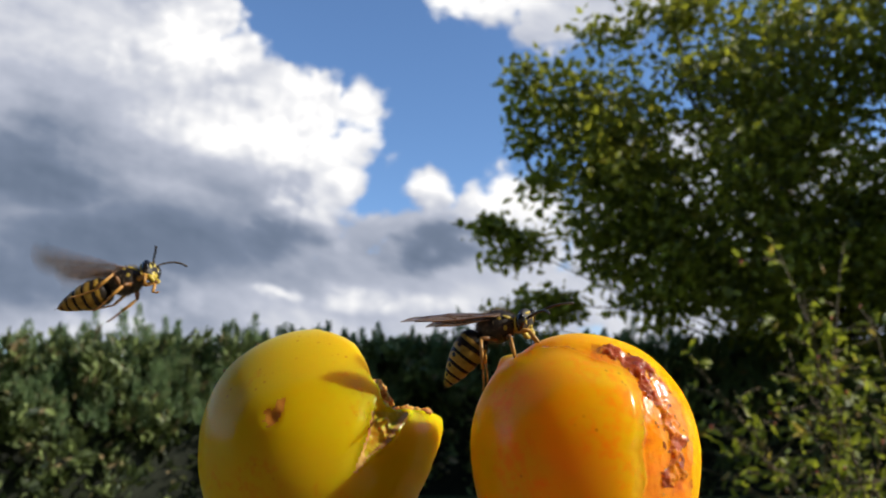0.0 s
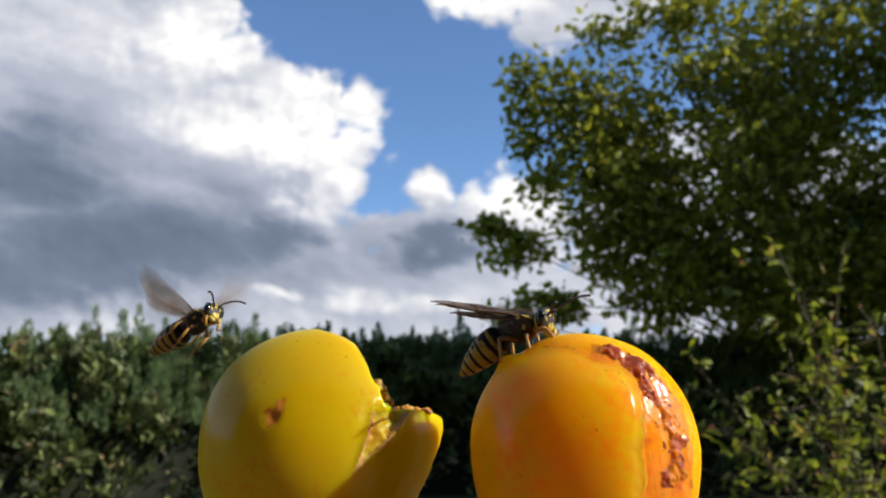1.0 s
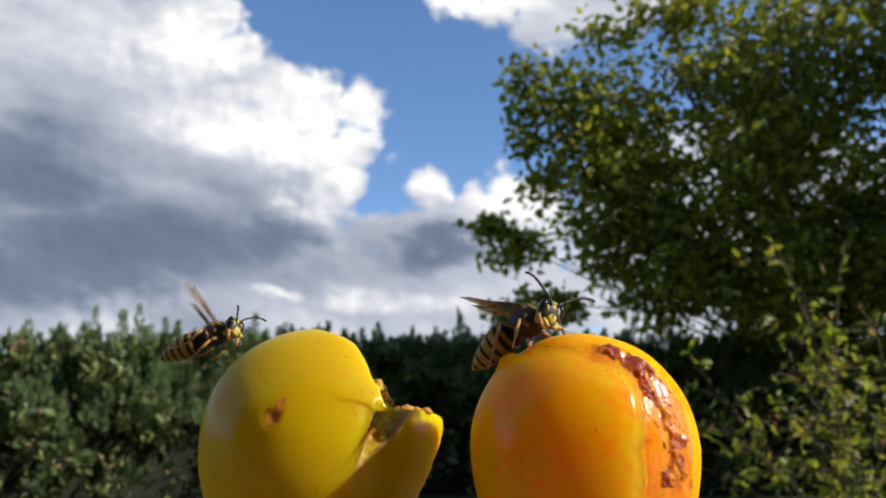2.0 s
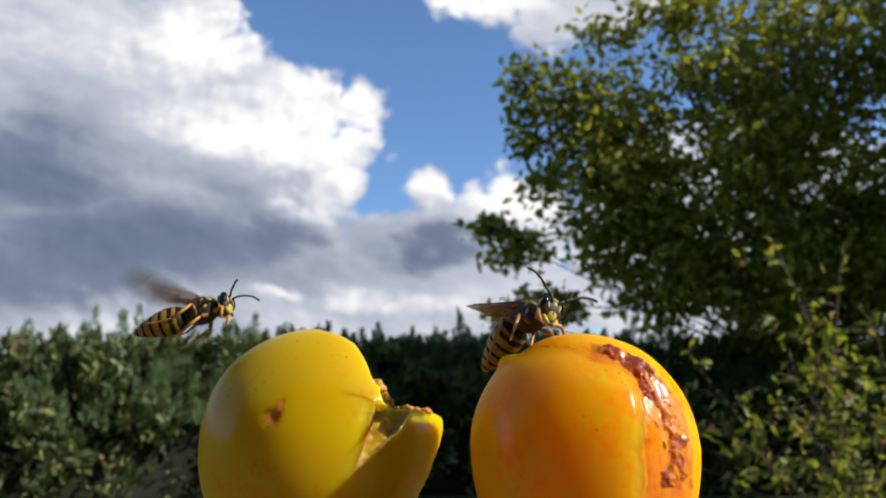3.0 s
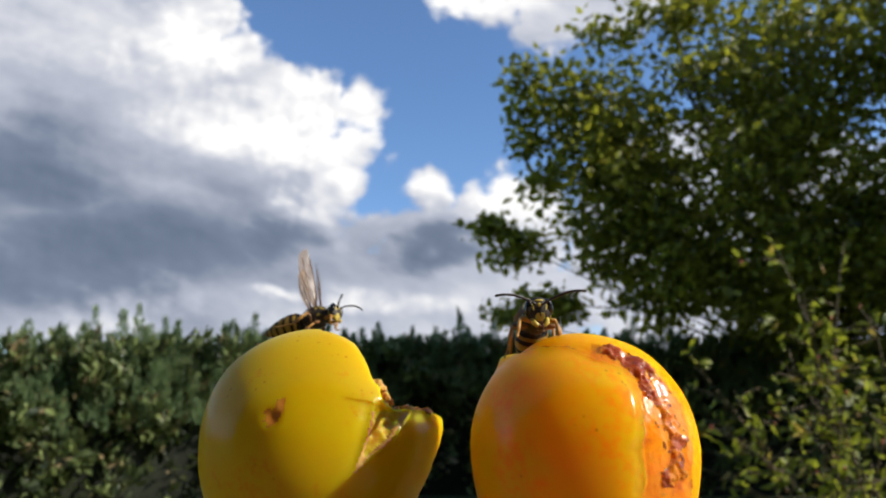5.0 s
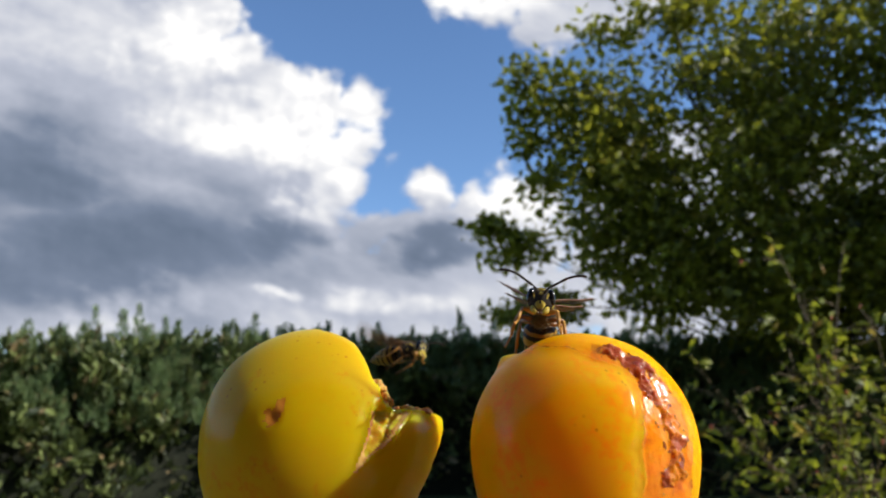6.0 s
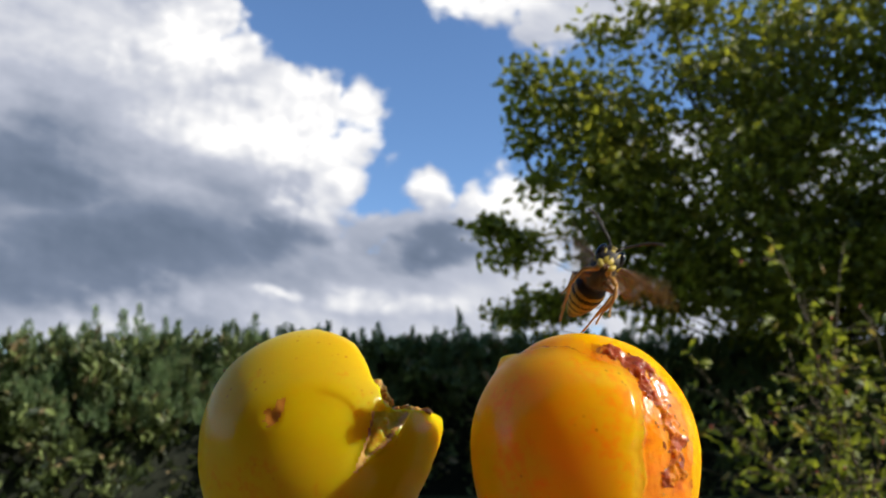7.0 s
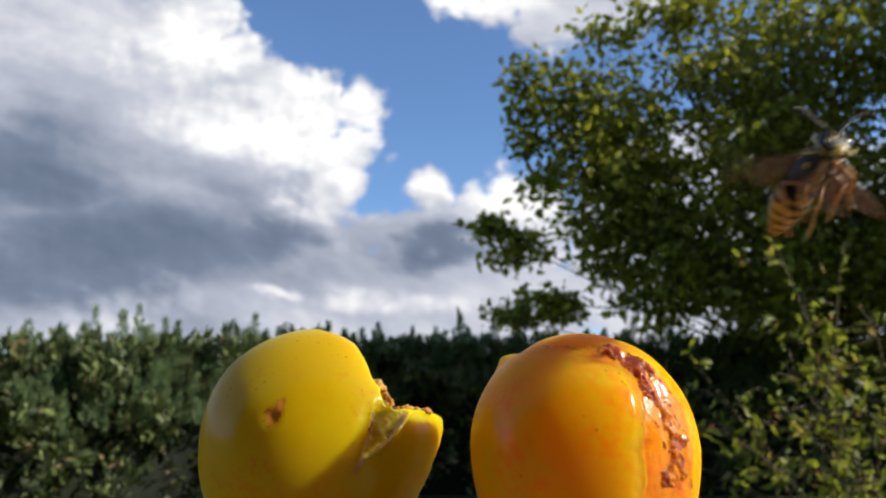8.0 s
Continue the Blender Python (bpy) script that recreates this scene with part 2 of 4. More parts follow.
M_BLACK = plain("wasp_black", (0.012, 0.008, 0.005), (0.036, 0.024, 0.014), 900.0, 0.58, 0.7, 0.00008)
M_YELLOW = plain("wasp_yellow", (0.44, 0.32, 0.035), (0.64, 0.50, 0.07), 700.0, 0.42, 0.3, 0.00005)
M_LEG = plain("wasp_leg", (0.40, 0.18, 0.03), (0.60, 0.33, 0.07), 600.0, 0.42, 0.3, 0.00005)
M_LEGD = plain("wasp_leg_dark", (0.10, 0.045, 0.012), (0.28, 0.12, 0.03), 600.0, 0.45, 0.3, 0.00005)
M_EYE = plain("wasp_eye", (0.006, 0.005, 0.005), (0.014, 0.012, 0.011), 3000.0, 0.16, 0.2, 0.00002)
M_FUZZ = plain("wasp_fuzz", (0.13, 0.085, 0.045), (0.28, 0.20, 0.11), 500.0, 0.7, 0.0)
M_VEIN = plain("wing_vein", (0.10, 0.045, 0.018), (0.18, 0.085, 0.035), 900.0, 0.5, 0.0)

# banded wasp abdomen: black front edge, notch on the back and two dots on each ring
def band(name, share):
    mat, n = material(name, 0.46)
    u, v, _ = n.sep(n.node("ShaderNodeUVMap", uv_map="ring").outputs[0])
    wob = n.m("MULTIPLY", n.m("SUBTRACT", n.noise(n.co, 650.0, 4.0), 0.5), 0.42)
    off = n.m("ABSOLUTE", n.m("SUBTRACT", u, 0.5))
    notch = n.m("MULTIPLY", n.m("POWER", 2.718, n.m("MULTIPLY", n.m("MULTIPLY", off, off), -260.0)), 0.45)
    edge = n.m("ADD", n.m("ADD", share, notch), wob)
    black = n.m("SUBTRACT", 1.0, n.step(v, n.m("SUBTRACT", edge, 0.05), n.m("ADD", edge, 0.05)))
    du = n.m("DIVIDE", n.m("SUBTRACT", off, 0.13), 0.032)
    dv = n.m("DIVIDE", n.m("SUBTRACT", v, 0.54), 0.19)
    dot = n.m("SUBTRACT", 1.0, n.step(n.m("ADD", n.m("MULTIPLY", du, du), n.m("MULTIPLY", dv, dv)), 0.7, 1.3))
    black = n.m("MAXIMUM", black, dot)
    grain = n.noise(n.co, 900.0, 5.0, 0.7)
    dull = n.noise(n.co, 260.0, 3.0)
    yel = n.mix(n.step(grain, 0.3, 0.7), (0.26, 0.155, 0.022), (0.42, 0.285, 0.055))
    yel = n.mix(n.m("MULTIPLY", n.step(dull, 0.40, 0.68), 0.55), yel, (0.17, 0.085, 0.016))
    n.put(n.b.inputs["Base Color"], n.mix(black, yel, (0.016, 0.011, 0.007)))
    n.put(n.b.inputs["Specular IOR Level"], 0.16)
    n.put(n.b.inputs["Subsurface Weight"], 0.25)
    n.put(n.b.inputs["Subsurface Radius"], (1.0, 0.5, 0.1))
    n.put(n.b.inputs["Subsurface Scale"], 0.0010)
    bump(n, grain, 0.5, 0.00006)
    return mat


M_BANDS = [band("wasp_band_front", 0.66), band("wasp_band_second", 0.42), band("wasp_band", 0.30)]

# clear brownish wing membrane; the resting wings lie folded, so that they let less through
def membrane(name, body, deep, pale):
    mat, n = material(name, 0.30)
    n.put(n.b.inputs["Base Color"], n.mix(n.noise(n.co, 600.0, 3.0), deep, pale))
    tr = n.node("ShaderNodeBsdfTransparent")
    n.put(tr.inputs[0], (0.93, 0.86, 0.78, 1))
    ms = n.node("ShaderNodeMixShader")
    n.put(ms.inputs[0], body)
    n.put(ms.inputs[1], tr.outputs[0])
    n.put(ms.inputs[2], n.b.outputs[0])
    n.put(mat.node_tree.nodes["Material Output"].inputs[0], ms.outputs[0])
    return mat


M_WING = membrane("wing_membrane", 0.25, (0.24, 0.17, 0.13), (0.42, 0.34, 0.28))
M_WING_FOLDED = membrane("folded_wing_membrane", 0.58, (0.13, 0.085, 0.065), (0.27, 0.20, 0.165))


# ---- building helpers ----
def mesh(name, verts, faces, mats, smooth=True):
    me = bpy.data.meshes.new(name)
    me.from_pydata([tuple(q) for q in verts], [], [tuple(f) for f in faces])
    for mt in mats if isinstance(mats, (list, tuple)) else [mats]:
        me.materials.append(mt)
    me.polygons.foreach_set("use_smooth", [smooth] * len(me.polygons))
    me.update()
    return me


def part(name, me, parent=None, label="", m=None):
    ob = new(name, me)
    if parent is not None:
        ob.parent = parent
    if m is not None:
        ob.matrix_basis = m
    return tagged(ob, label) if label else ob


def tube(points, radii, sides=10, flat=1.0):
    """Verts and faces of a round rod along points, closed at both ends."""
    pts = [Vector(p) for p in points]
    verts, faces = [], []
    side = None
    for i, p in enumerate(pts):
        t = (pts[min(i + 1, len(pts) - 1)] - pts[max(i - 1, 0)]).normalized()
        if side is None:
            side = t.cross(Vector((0.13, 0.21, 1))).normalized()
        side = (side - t * side.dot(t)).normalized()
        other = t.cross(side)
        for k in range(sides):
            a = 2 * pi * k / sides
            verts.append(p + (side * cos(a) + other * sin(a) * flat) * radii[i])
    for i in range(len(pts) - 1):
        for k in range(sides):
            a, b = i * sides + k, i * sides + (k + 1) % sides
            faces.append((a, b, b + sides, a + sides))
    faces.append(tuple(range(sides - 1, -1, -1)))
    last = (len(pts) - 1) * sides
    faces.append(tuple(range(last, last + sides)))
    return verts, faces


def ball(center, radii, m=None, seg=24, rings=16, shape=None):
    """Verts and faces of an ellipsoid, bent by shape(Vector) when given."""
    verts, faces = [], []
    for j in range(rings + 1):
        th = pi * j / rings
        for i in range(seg):
            ph = 2 * pi * i / seg
            q = Vector((sin(th) * cos(ph), sin(th) * sin(ph), cos(th)))
            q = shape(q) if shape else q
            q = Vector((q.x * radii[0], q.y * radii[1], q.z * radii[2]))
            if m is not None:
                q = m @ q
            verts.append(q + Vector(center))
    for j in range(rings):
        for i in range(seg):
            a, b = j * seg + i, j * seg + (i + 1) % seg
            faces.append((a, a + seg, b + seg, b))
    return verts, faces


def joined(*pieces):
    verts, faces = [], []
    for v, f in pieces:
        k = len(verts)
        verts += list(v)
        faces += [tuple(i + k for i in q) for q in f]
    return verts, faces


def leaves(name, pos, way, length, width, mat, rng, fold=0.18, droop=0.15):
    """Many small folded leaves: pos and way are arrays (n, 3), length and width arrays (n)."""
    n = len(pos)
    way = way / np.linalg.norm(way, axis=1, keepdims=True)
    side = np.cross(way, rng.normal(size=(n, 3)))
    side /= np.linalg.norm(side, axis=1, keepdims=True) + 1e-9
    up = np.cross(side, way)
    L, Wd = length[:, None], width[:, None]
    mid = pos + way * L * 0.45
    v = np.stack([pos, mid + side * Wd * 0.5 + up * Wd * fold, mid - up * Wd * 0.05,
                  mid - side * Wd * 0.5 + up * Wd * fold, pos + way * L - up * L * droop,
                  pos + way * L * 0.8 + side * Wd * 0.30 - up * L * droop * 0.5,
                  pos + way * L * 0.8 - side * Wd * 0.30 - up * L * droop * 0.5], axis=1).reshape(-1, 3)
    base = (np.arange(n) * 7)[:, None]
    tri = np.array([[0, 1, 2], [0, 2, 3], [1, 5, 2], [2, 5, 4], [2, 4, 6], [2, 6, 3]])
    f = (base[:, :, None] + tri[None]).reshape(-1, 3)
    me = bpy.data.meshes.new(name)
    me.from_pydata(v.tolist(), [], f.tolist())
    me.materials.append(mat)
    me.update()
    return me


def rods(name, lines, mat, sides=6):
    return mesh(name, *joined(*[tube(p, r, sides) for p, r in lines]), mat)


# ---- ground and table ----
verts, faces = [], []
ring = [0.0] + [0.6 * 1.26 ** i for i in range(40)]
for i, r in enumerate(ring):
    for k in range(48):
        a = 2 * pi * k / 48
        x, y = r * cos(a), r * sin(a)
        verts.append((x, y, 0.03 * noise.noise((x * 0.4, y * 0.4, 0)) if r < 40 else 0.0))
for i in range(len(ring) - 1):
    for k in range(48):
        a, b = i * 48 + k, i * 48 + (k + 1) % 48
        faces.append((a, a + 48, b + 48, b))
ground = tagged(part("ground", mesh("ground", verts, faces, M_GRASS)), "mown green garden lawn", "ground", kind="structure")

# unseen wall added behind the table to block sky light from that side
wall = []
for x, y, z in itertools.product((-16.0, 16.0), (-2.6, -2.3), (-0.1, 5.6)):
    wall.append((x, y, z))
tagged(part("wall_house", mesh("wall_house", wall, [(0, 1, 3, 2), (4, 6, 7, 5), (0, 4, 5, 1), (2, 3, 7, 6), (0, 2, 6, 4), (1, 5, 7, 3)], M_RENDER, False)),
       "plain grey-brown wall, added out of view to block sky light", "wall", kind="structure")

TABLE_TOP = 0.7670
table = tagged(new("garden_table"), "plain weathered wooden garden table with slatted top", "table")
table.location = (0, -0.42, 0)


def plank(sx, sy, sz, bevel=0.003):
    bm = bmesh.new()
    bmesh.ops.create_cube(bm, size=1.0, matrix=Matrix.Diagonal((sx, sy, sz, 1)))
    bmesh.ops.bevel(bm, geom=bm.edges[:], offset=bevel, segments=2, affect="EDGES")
    me = bpy.data.meshes.new("plank")
    bm.to_mesh(me)
    bm.free()
    me.materials.append(M_WOOD)
    return me


slat = plank(1.3, 0.094, 0.022)
for i in range(6):
    part("slat", slat, table, m=pose(0, 0.523 - i * 0.100, TABLE_TOP - 0.011))
leg_me, rail_me = plank(0.06, 0.06, TABLE_TOP - 0.022), plank(1.16, 0.03, 0.07)
for sx in (-1, 1):
    for y in (0.50, 0.10):
        part("leg", leg_me, table, m=pose(sx * 0.58, y, (TABLE_TOP - 0.022) / 2))
for y in (0.50, 0.10):
    part("rail", rail_me, table, m=pose(0, y, TABLE_TOP - 0.058))


# ---- hedge ----
def hedge(x0, x1, y0, y1, top, top1, seed, count, m, spikes=()):
    """Hedge along x, its height going from top to top1, placed by m."""
    def tall(x):
        return top + (top1 - top) * (x - x0) / (x1 - x0)

    rng = np.random.default_rng(seed)
    ob = tagged(new("hedge"), "dense clipped conifer hedge with upright feathery tips", "hedge", kind="stuff")
    ob.matrix_basis = m
    # inner sheet, coloured near-black to stand in for shade between the sprays
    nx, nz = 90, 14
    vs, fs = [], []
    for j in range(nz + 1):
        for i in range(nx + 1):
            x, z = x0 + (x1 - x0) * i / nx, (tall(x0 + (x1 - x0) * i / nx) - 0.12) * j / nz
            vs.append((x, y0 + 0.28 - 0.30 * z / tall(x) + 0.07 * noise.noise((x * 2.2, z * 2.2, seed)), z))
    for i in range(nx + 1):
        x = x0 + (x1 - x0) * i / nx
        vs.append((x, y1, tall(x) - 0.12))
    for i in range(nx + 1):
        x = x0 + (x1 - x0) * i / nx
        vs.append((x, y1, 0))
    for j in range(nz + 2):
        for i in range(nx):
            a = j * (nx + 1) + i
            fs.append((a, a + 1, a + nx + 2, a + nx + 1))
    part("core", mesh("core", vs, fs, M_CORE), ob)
    # sprays on the face, in tufts, sparser low down so the dark core shows
    tufts = count // 12
    tx, tz = rng.uniform(x0, x1, tufts), rng.uniform(0.005, 1.0, tufts) ** 0.55
    tz *= tall(tx) - 0.05
    bulge = np.array([noise.noise((x * 2.6, z * 3.2, seed + 5.0)) + 0.5 * noise.noise((x * 6.0, z * 7.0, seed + 9.0)) for x, z in zip(tx, tz)])
    ty = y0 + 0.22 - 0.30 * tz / tall(tx) - bulge * 0.42 + rng.uniform(-0.06, 0.10, tufts)
    k = np.repeat(np.arange(tufts), 9)
    pos = np.stack([tx[k], ty[k], tz[k]], 1) + rng.normal(size=(len(k), 3)) * (0.035, 0.02, 0.04)
    way = rng.normal(size=(tufts, 3))[k] * 0.45 + rng.normal(size=(len(k), 3)) * 0.40 + np.stack([np.zeros(len(k)), np.full(len(k), -0.45), 0.25 + 0.85 * (tz / tall(tx))[k] ** 2], 1)
    size = rng.uniform(0.06, 0.13, len(k))
    part("foliage", leaves("foliage", pos, way, size, size * rng.uniform(0.28, 0.50, len(k)), M_HEDGE, rng), ob)
    # upright leaders along the top
    P, Q, S = [], [], []
    x = x0
    while x < x1:
        low = rng.random() < 0.55
        y = rng.uniform(y0 - 0.16, y0 + 0.02) if low else rng.uniform(y0, y1 - 0.1)
        h = 0.10 + 0.12 * rng.random() ** 1.6 + (rng.uniform(0.12, 0.27) if rng.random() < 0.10 else 0)
        base = tall(x) - 0.14 - (rng.uniform(0.05, 0.55) if low else 0.0) + 0.05 * noise.noise((x * 0.9, 0, seed))
        m = int(40 + h * 640)
        s = rng.random(m)
        rad = (1 - s) ** 0.8 * (0.030 + h * 0.26) * rng.random(m) ** 0.5
        ang = rng.uniform(0, 2 * pi, m)
        lean = rng.normal() * 0.08
        P.append(np.stack([x + rad * np.cos(ang) * 0.7 + lean * s * h, y + rad * np.sin(ang) * 0.7, base + s * (h + 0.06)], 1))
        Q.append(np.stack([np.cos(ang) * 0.45, np.sin(ang) * 0.45, np.full(m, 1.0)], 1) + rng.normal(size=(m, 3)) * 0.12)
        S.append(rng.uniform(0.035, 0.075, m))
        x += rng.uniform(0.008, 0.026)
    for x, h, thick in spikes:
        s = rng.random(190)
        ang = rng.uniform(0, 2 * pi, 190)
        rad = (1 - s) ** 0.8 * thick * rng.random(190) ** 0.5
        P.append(np.stack([x + rad * np.cos(ang) - 0.03 * s, 0.15 + rad * np.sin(ang), tall(x) - 0.15 + s * h], 1))
        Q.append(np.stack([np.cos(ang) * 0.35, np.sin(ang) * 0.35, np.full(190, 1.0)], 1))
        S.append(rng.uniform(0.03, 0.07, 190))
    S = np.concatenate(S)
    part("leaders", leaves("leaders", np.concatenate(P), np.concatenate(Q), S, S * 0.17, M_TIPS, rng), ob)
    return ob


HEDGE_Y = 7.2
hedge(0, 10.0, 0, 0.9, 1.54, 1.54, 3, 27000, pose(-0.5, HEDGE_Y, 0), [(0.69, 0.50, 0.035), (0.20, 0.20, 0.07), (0.42, 0.19, 0.08), (1.02, 0.20, 0.07)])
hedge(0, 6.0, 0, 0.9, 1.12, 1.54, 4, 19000, pose(-0.45 - 6.0 * cos(radians(40)), HEDGE_Y - 6.0 * sin(radians(40)), 0, 0, 0, 40),
      [(3.15, 0.42, 0.08), (3.48, 0.44, 0.08), (3.70, 0.34, 0.06), (4.22, 0.30, 0.08), (2.70, 0.30, 0.10), (4.8, 0.30, 0.09)])


# ---- tree ----
def tree():
    rng = np.random.default_rng(11)
    ob = tagged(new("tree"), "large broadleaf garden tree with dense dark green crown", "tree")
    tx, ty = 4.0, 7.9
    ob.location = (tx, ty, 0)
    at = Vector((tx, ty, 0))
    crown = [(0.78, 6.14, 3.92, 0.14, 0.20, 0.14, 5, 0.70),
             (0.75, 6.20, 3.66, 0.12, 0.20, 0.12, 4, 0.70),
             (1.54, 6.02, 4.43, 0.16, 0.20, 0.12, 5, 0.70),
             (1.86, 5.99, 4.54, 0.16, 0.20, 0.14, 5, 0.70),
             (2.29, 5.98, 4.59, 0.20, 0.20, 0.12, 6, 0.70),
             (0.42, 6.42, 2.55, 0.14, 0.20, 0.07, 5, 0.60),
             (0.65, 6.62, 1.71, 0.24, 0.20, 0.06, 6, 0.60),
             (0.96, 6.37, 2.94, 0.14, 0.20, 0.20, 6, 0.70),
             (0.88, 6.28, 3.34, 0.12, 0.20, 0.16, 5, 0.70),
             (2.99, 6.70, 2.87, 1.70, 1.20, 1.35, 350, 1.00),
             (1.64, 6.43, 3.14, 0.56, 0.70, 0.90, 88, 1.05),
             (1.25, 6.29, 3.73, 0.50, 0.52, 0.44, 30, 0.95),
             (3.67, 6.37, 4.25, 1.25, 1.10, 0.90, 150, 1.10),
             (2.30, 6.21, 4.05, 0.79, 0.79, 0.48, 28, 1.05),
             (0.68, 6.45, 2.40, 0.26, 0.30, 0.16, 18, 0.70),
             (1.03, 6.59, 1.82, 0.30, 0.30, 0.12, 18, 0.70),
             (4.07, 6.88, 2.10, 1.31, 1.20, 0.85, 205, 0.95),
             (2.13, 6.65, 2.22, 0.66, 0.70, 0.62, 100, 0.95),
             (4.87, 6.75, 2.65, 1.20, 1.40, 1.10, 190, 1.00),
             # next two lobes: out of view, added to keep sun off the lower crown
             (5.33, 5.76, 2.50, 1.20, 1.20, 1.10, 360, 1.00),
             (5.65, 5.85, 4.05, 1.20, 1.10, 0.95, 440, 1.00),
             (2.19, 6.11, 4.48, 0.39, 0.44, 0.24, 12, 0.80),
             (4.24, 6.26, 4.70, 0.75, 0.80, 0.70, 50, 1.10),
             # last three lobes: out of view too, further sun blockers
             (6.60, 5.60, 3.70, 1.40, 1.20, 0.80, 380, 1.00),
             (6.30, 5.40, 2.90, 1.30, 1.20, 1.00, 300, 1.00),
             (7.30, 5.30, 5.15, 1.60, 1.40, 1.20, 600, 1.00)]
    top = Vector((0.1, 0.0, 6.2))
    trunk = [Vector((0, 0, -0.05)), Vector((0.03, 0.02, 0.9)), Vector((-0.04, 0.0, 1.8)), Vector((0.02, -0.05, 3.2)), Vector((0.1, 0, 4.8)), top]
    part("trunk", mesh("trunk", *tube(trunk, [0.22, 0.17, 0.15, 0.12, 0.08, 0.03], 14), M_BARK), ob, "rough grey-brown trunk")
    for c in crown:
        q = Vector(c[:3]) - at
        h = min(max(q.z - 1.2, 1.3), 5.0)
        s = Vector((0, 0, h))
        mid = s.lerp(q, 0.5) + Vector(rng.normal(size=3)) * 0.15
        thin = max(0.14, min(1.0, c[3] / 0.7))
        twigs = [tube([s, mid, q], [0.06 * thin, 0.035 * thin, 0.012 * thin], 8)]
        for _ in range(5 if c[3] > 0.35 else 0):
            w = Vector(rng.normal(size=3)).normalized()
            e2 = q + Vector((w.x * c[3], w.y * c[4], w.z * c[5])) * 0.8
            m2 = mid.lerp(e2, 0.55) + Vector(rng.normal(size=3)) * 0.08
            twigs.append(tube([mid, m2, e2], [0.022 * thin, 0.012 * thin, 0.004 * thin], 6))
        part("branch", mesh("branch", *joined(*twigs), M_BARK), ob)
    P, Q, S = [], [], []
    for cx, cy, cz, rx, ry, rz, clumps, tight in crown:
        for _ in range(clumps):
            w = rng.normal(size=3)
            w /= np.linalg.norm(w)
            r = rng.random() ** 0.42
            mid = np.array((cx, cy, cz)) - np.array(at) + w * (rx, ry, rz) * r
            m = int(rng.integers(16, 32))
            spread = rng.uniform(0.07, 0.15) * tight
            out = w * (1, 1, 0.5) + rng.normal(size=3) * 0.4
            P.append(mid + rng.normal(size=(m, 3)) * spread * (1.2, 1.2, 0.8))
            Q.append(out * 0.4 + rng.normal(size=(m, 3)) * 0.7 + (0, 0, -0.25))
            S.append(rng.uniform(0.065, 0.125, m))
    S = np.concatenate(S)
    part("crown", leaves("crown", np.concatenate(P), np.concatenate(Q), S, S * rng.uniform(0.42, 0.75, len(S)), M_TREE, rng), ob)
    return ob


tree()


# ---- rose bush ----
def bush():
    rng = np.random.default_rng(23)
    ob = tagged(new("rose_bush"), "sprawling rose bush with yellow-green leaves and small hips", "bush")
    ob.location = (1.75, 3.05, 0)
    P, Q, S = [], [], []

    def clothe(p, q, r0, dens, lo):
        ln = (q - p).length
        for _ in range(int(ln * dens)):
            s = rng.random()
            w = p.lerp(q, s)
            if w.z < lo:
                continue
            out = rng.normal(size=3)
            for _k in range(3):
                P.append(np.array(w) + rng.normal(size=3) * 0.022)
                Q.append(out * 0.6 + rng.normal(size=3) * 0.5 + (0, 0, 0.10))
                S.append(rng.uniform(0.040, 0.072))

    # main canes: foot, reach and height
    for reach, depth, h in [(-0.35, -0.15, 1.56),
        (-0.02, -0.14, 1.52),
        (-0.25, -0.19, 1.29),
        (-0.70, -0.12, 0.99),
        (-0.58, -0.20, 0.89),
        (0.09, -0.07, 1.21),
        (-0.21, -0.24, 1.09),
        (-0.25, 0.08, 1.03),
        (-0.64, -0.16, 0.74),
        (-0.18, -0.29, 0.87),
        (-0.51, -0.24, 0.65),
        (0.24, -0.02, 1.02),
        (-0.07, 0.26, 0.73),
        (-0.69, 0.08, 0.59)]:
        foot = Vector((rng.uniform(-0.25, 0.25), rng.uniform(-0.2, 0.2), 0))
        tip = Vector((reach, depth, h))
        mid = foot.lerp(tip, 0.6) + Vector((rng.normal() * 0.06, rng.normal() * 0.06, 0.12))
        path = []
        for k in range(9):
            s = k / 8
            path.append(foot * (1 - s) ** 2 + mid * 2 * s * (1 - s) + tip * s * s)
        stems = [tube(path, [0.008 - 0.0065 * k / 8 for k in range(9)], 6)]
        for k in range(8):
            clothe(path[k], path[k + 1], 0.01, 8, 0.25)
        for _ in range(9):
            s = rng.uniform(0.30, 0.97)
            p = path[int(s * 8)]
            q = p + Vector((rng.normal() * 0.16, rng.normal() * 0.16, rng.uniform(-0.02, 0.16)))
            stems.append(tube([p, p.lerp(q, 0.5) + Vector((0, 0, 0.02)), q], [0.003, 0.0025, 0.0012], 5))
            clothe(p, q, 0.01, 11, 0.2)
            if rng.random() < 0.28:
                part("rose_hip", mesh("rose_hip", *ball(q + Vector((0, 0, 0.006)), (0.007, 0.007, 0.010), seg=8, rings=6), M_HIP), ob, "small reddish rose hip")
        part("cane", mesh("cane", *joined(*stems), M_STEM), ob, "thin brown cane")
    part("cane", mesh("cane", *tube([(-0.234, -0.211, 0.53), (-0.05, -0.22, 0.545), (0.128, -0.221, 0.573), (0.25, -0.12, 0.50)], [0.005, 0.007, 0.008, 0.009], 8), M_STEM), ob, "bare brown leaning cane")
    S = np.array(S)
    part("leaves", leaves("leaves", np.array(P), np.array(Q), S, S * rng.uniform(0.32, 0.48, len(S)), M_BUSH, rng), ob)
    return ob


bush()


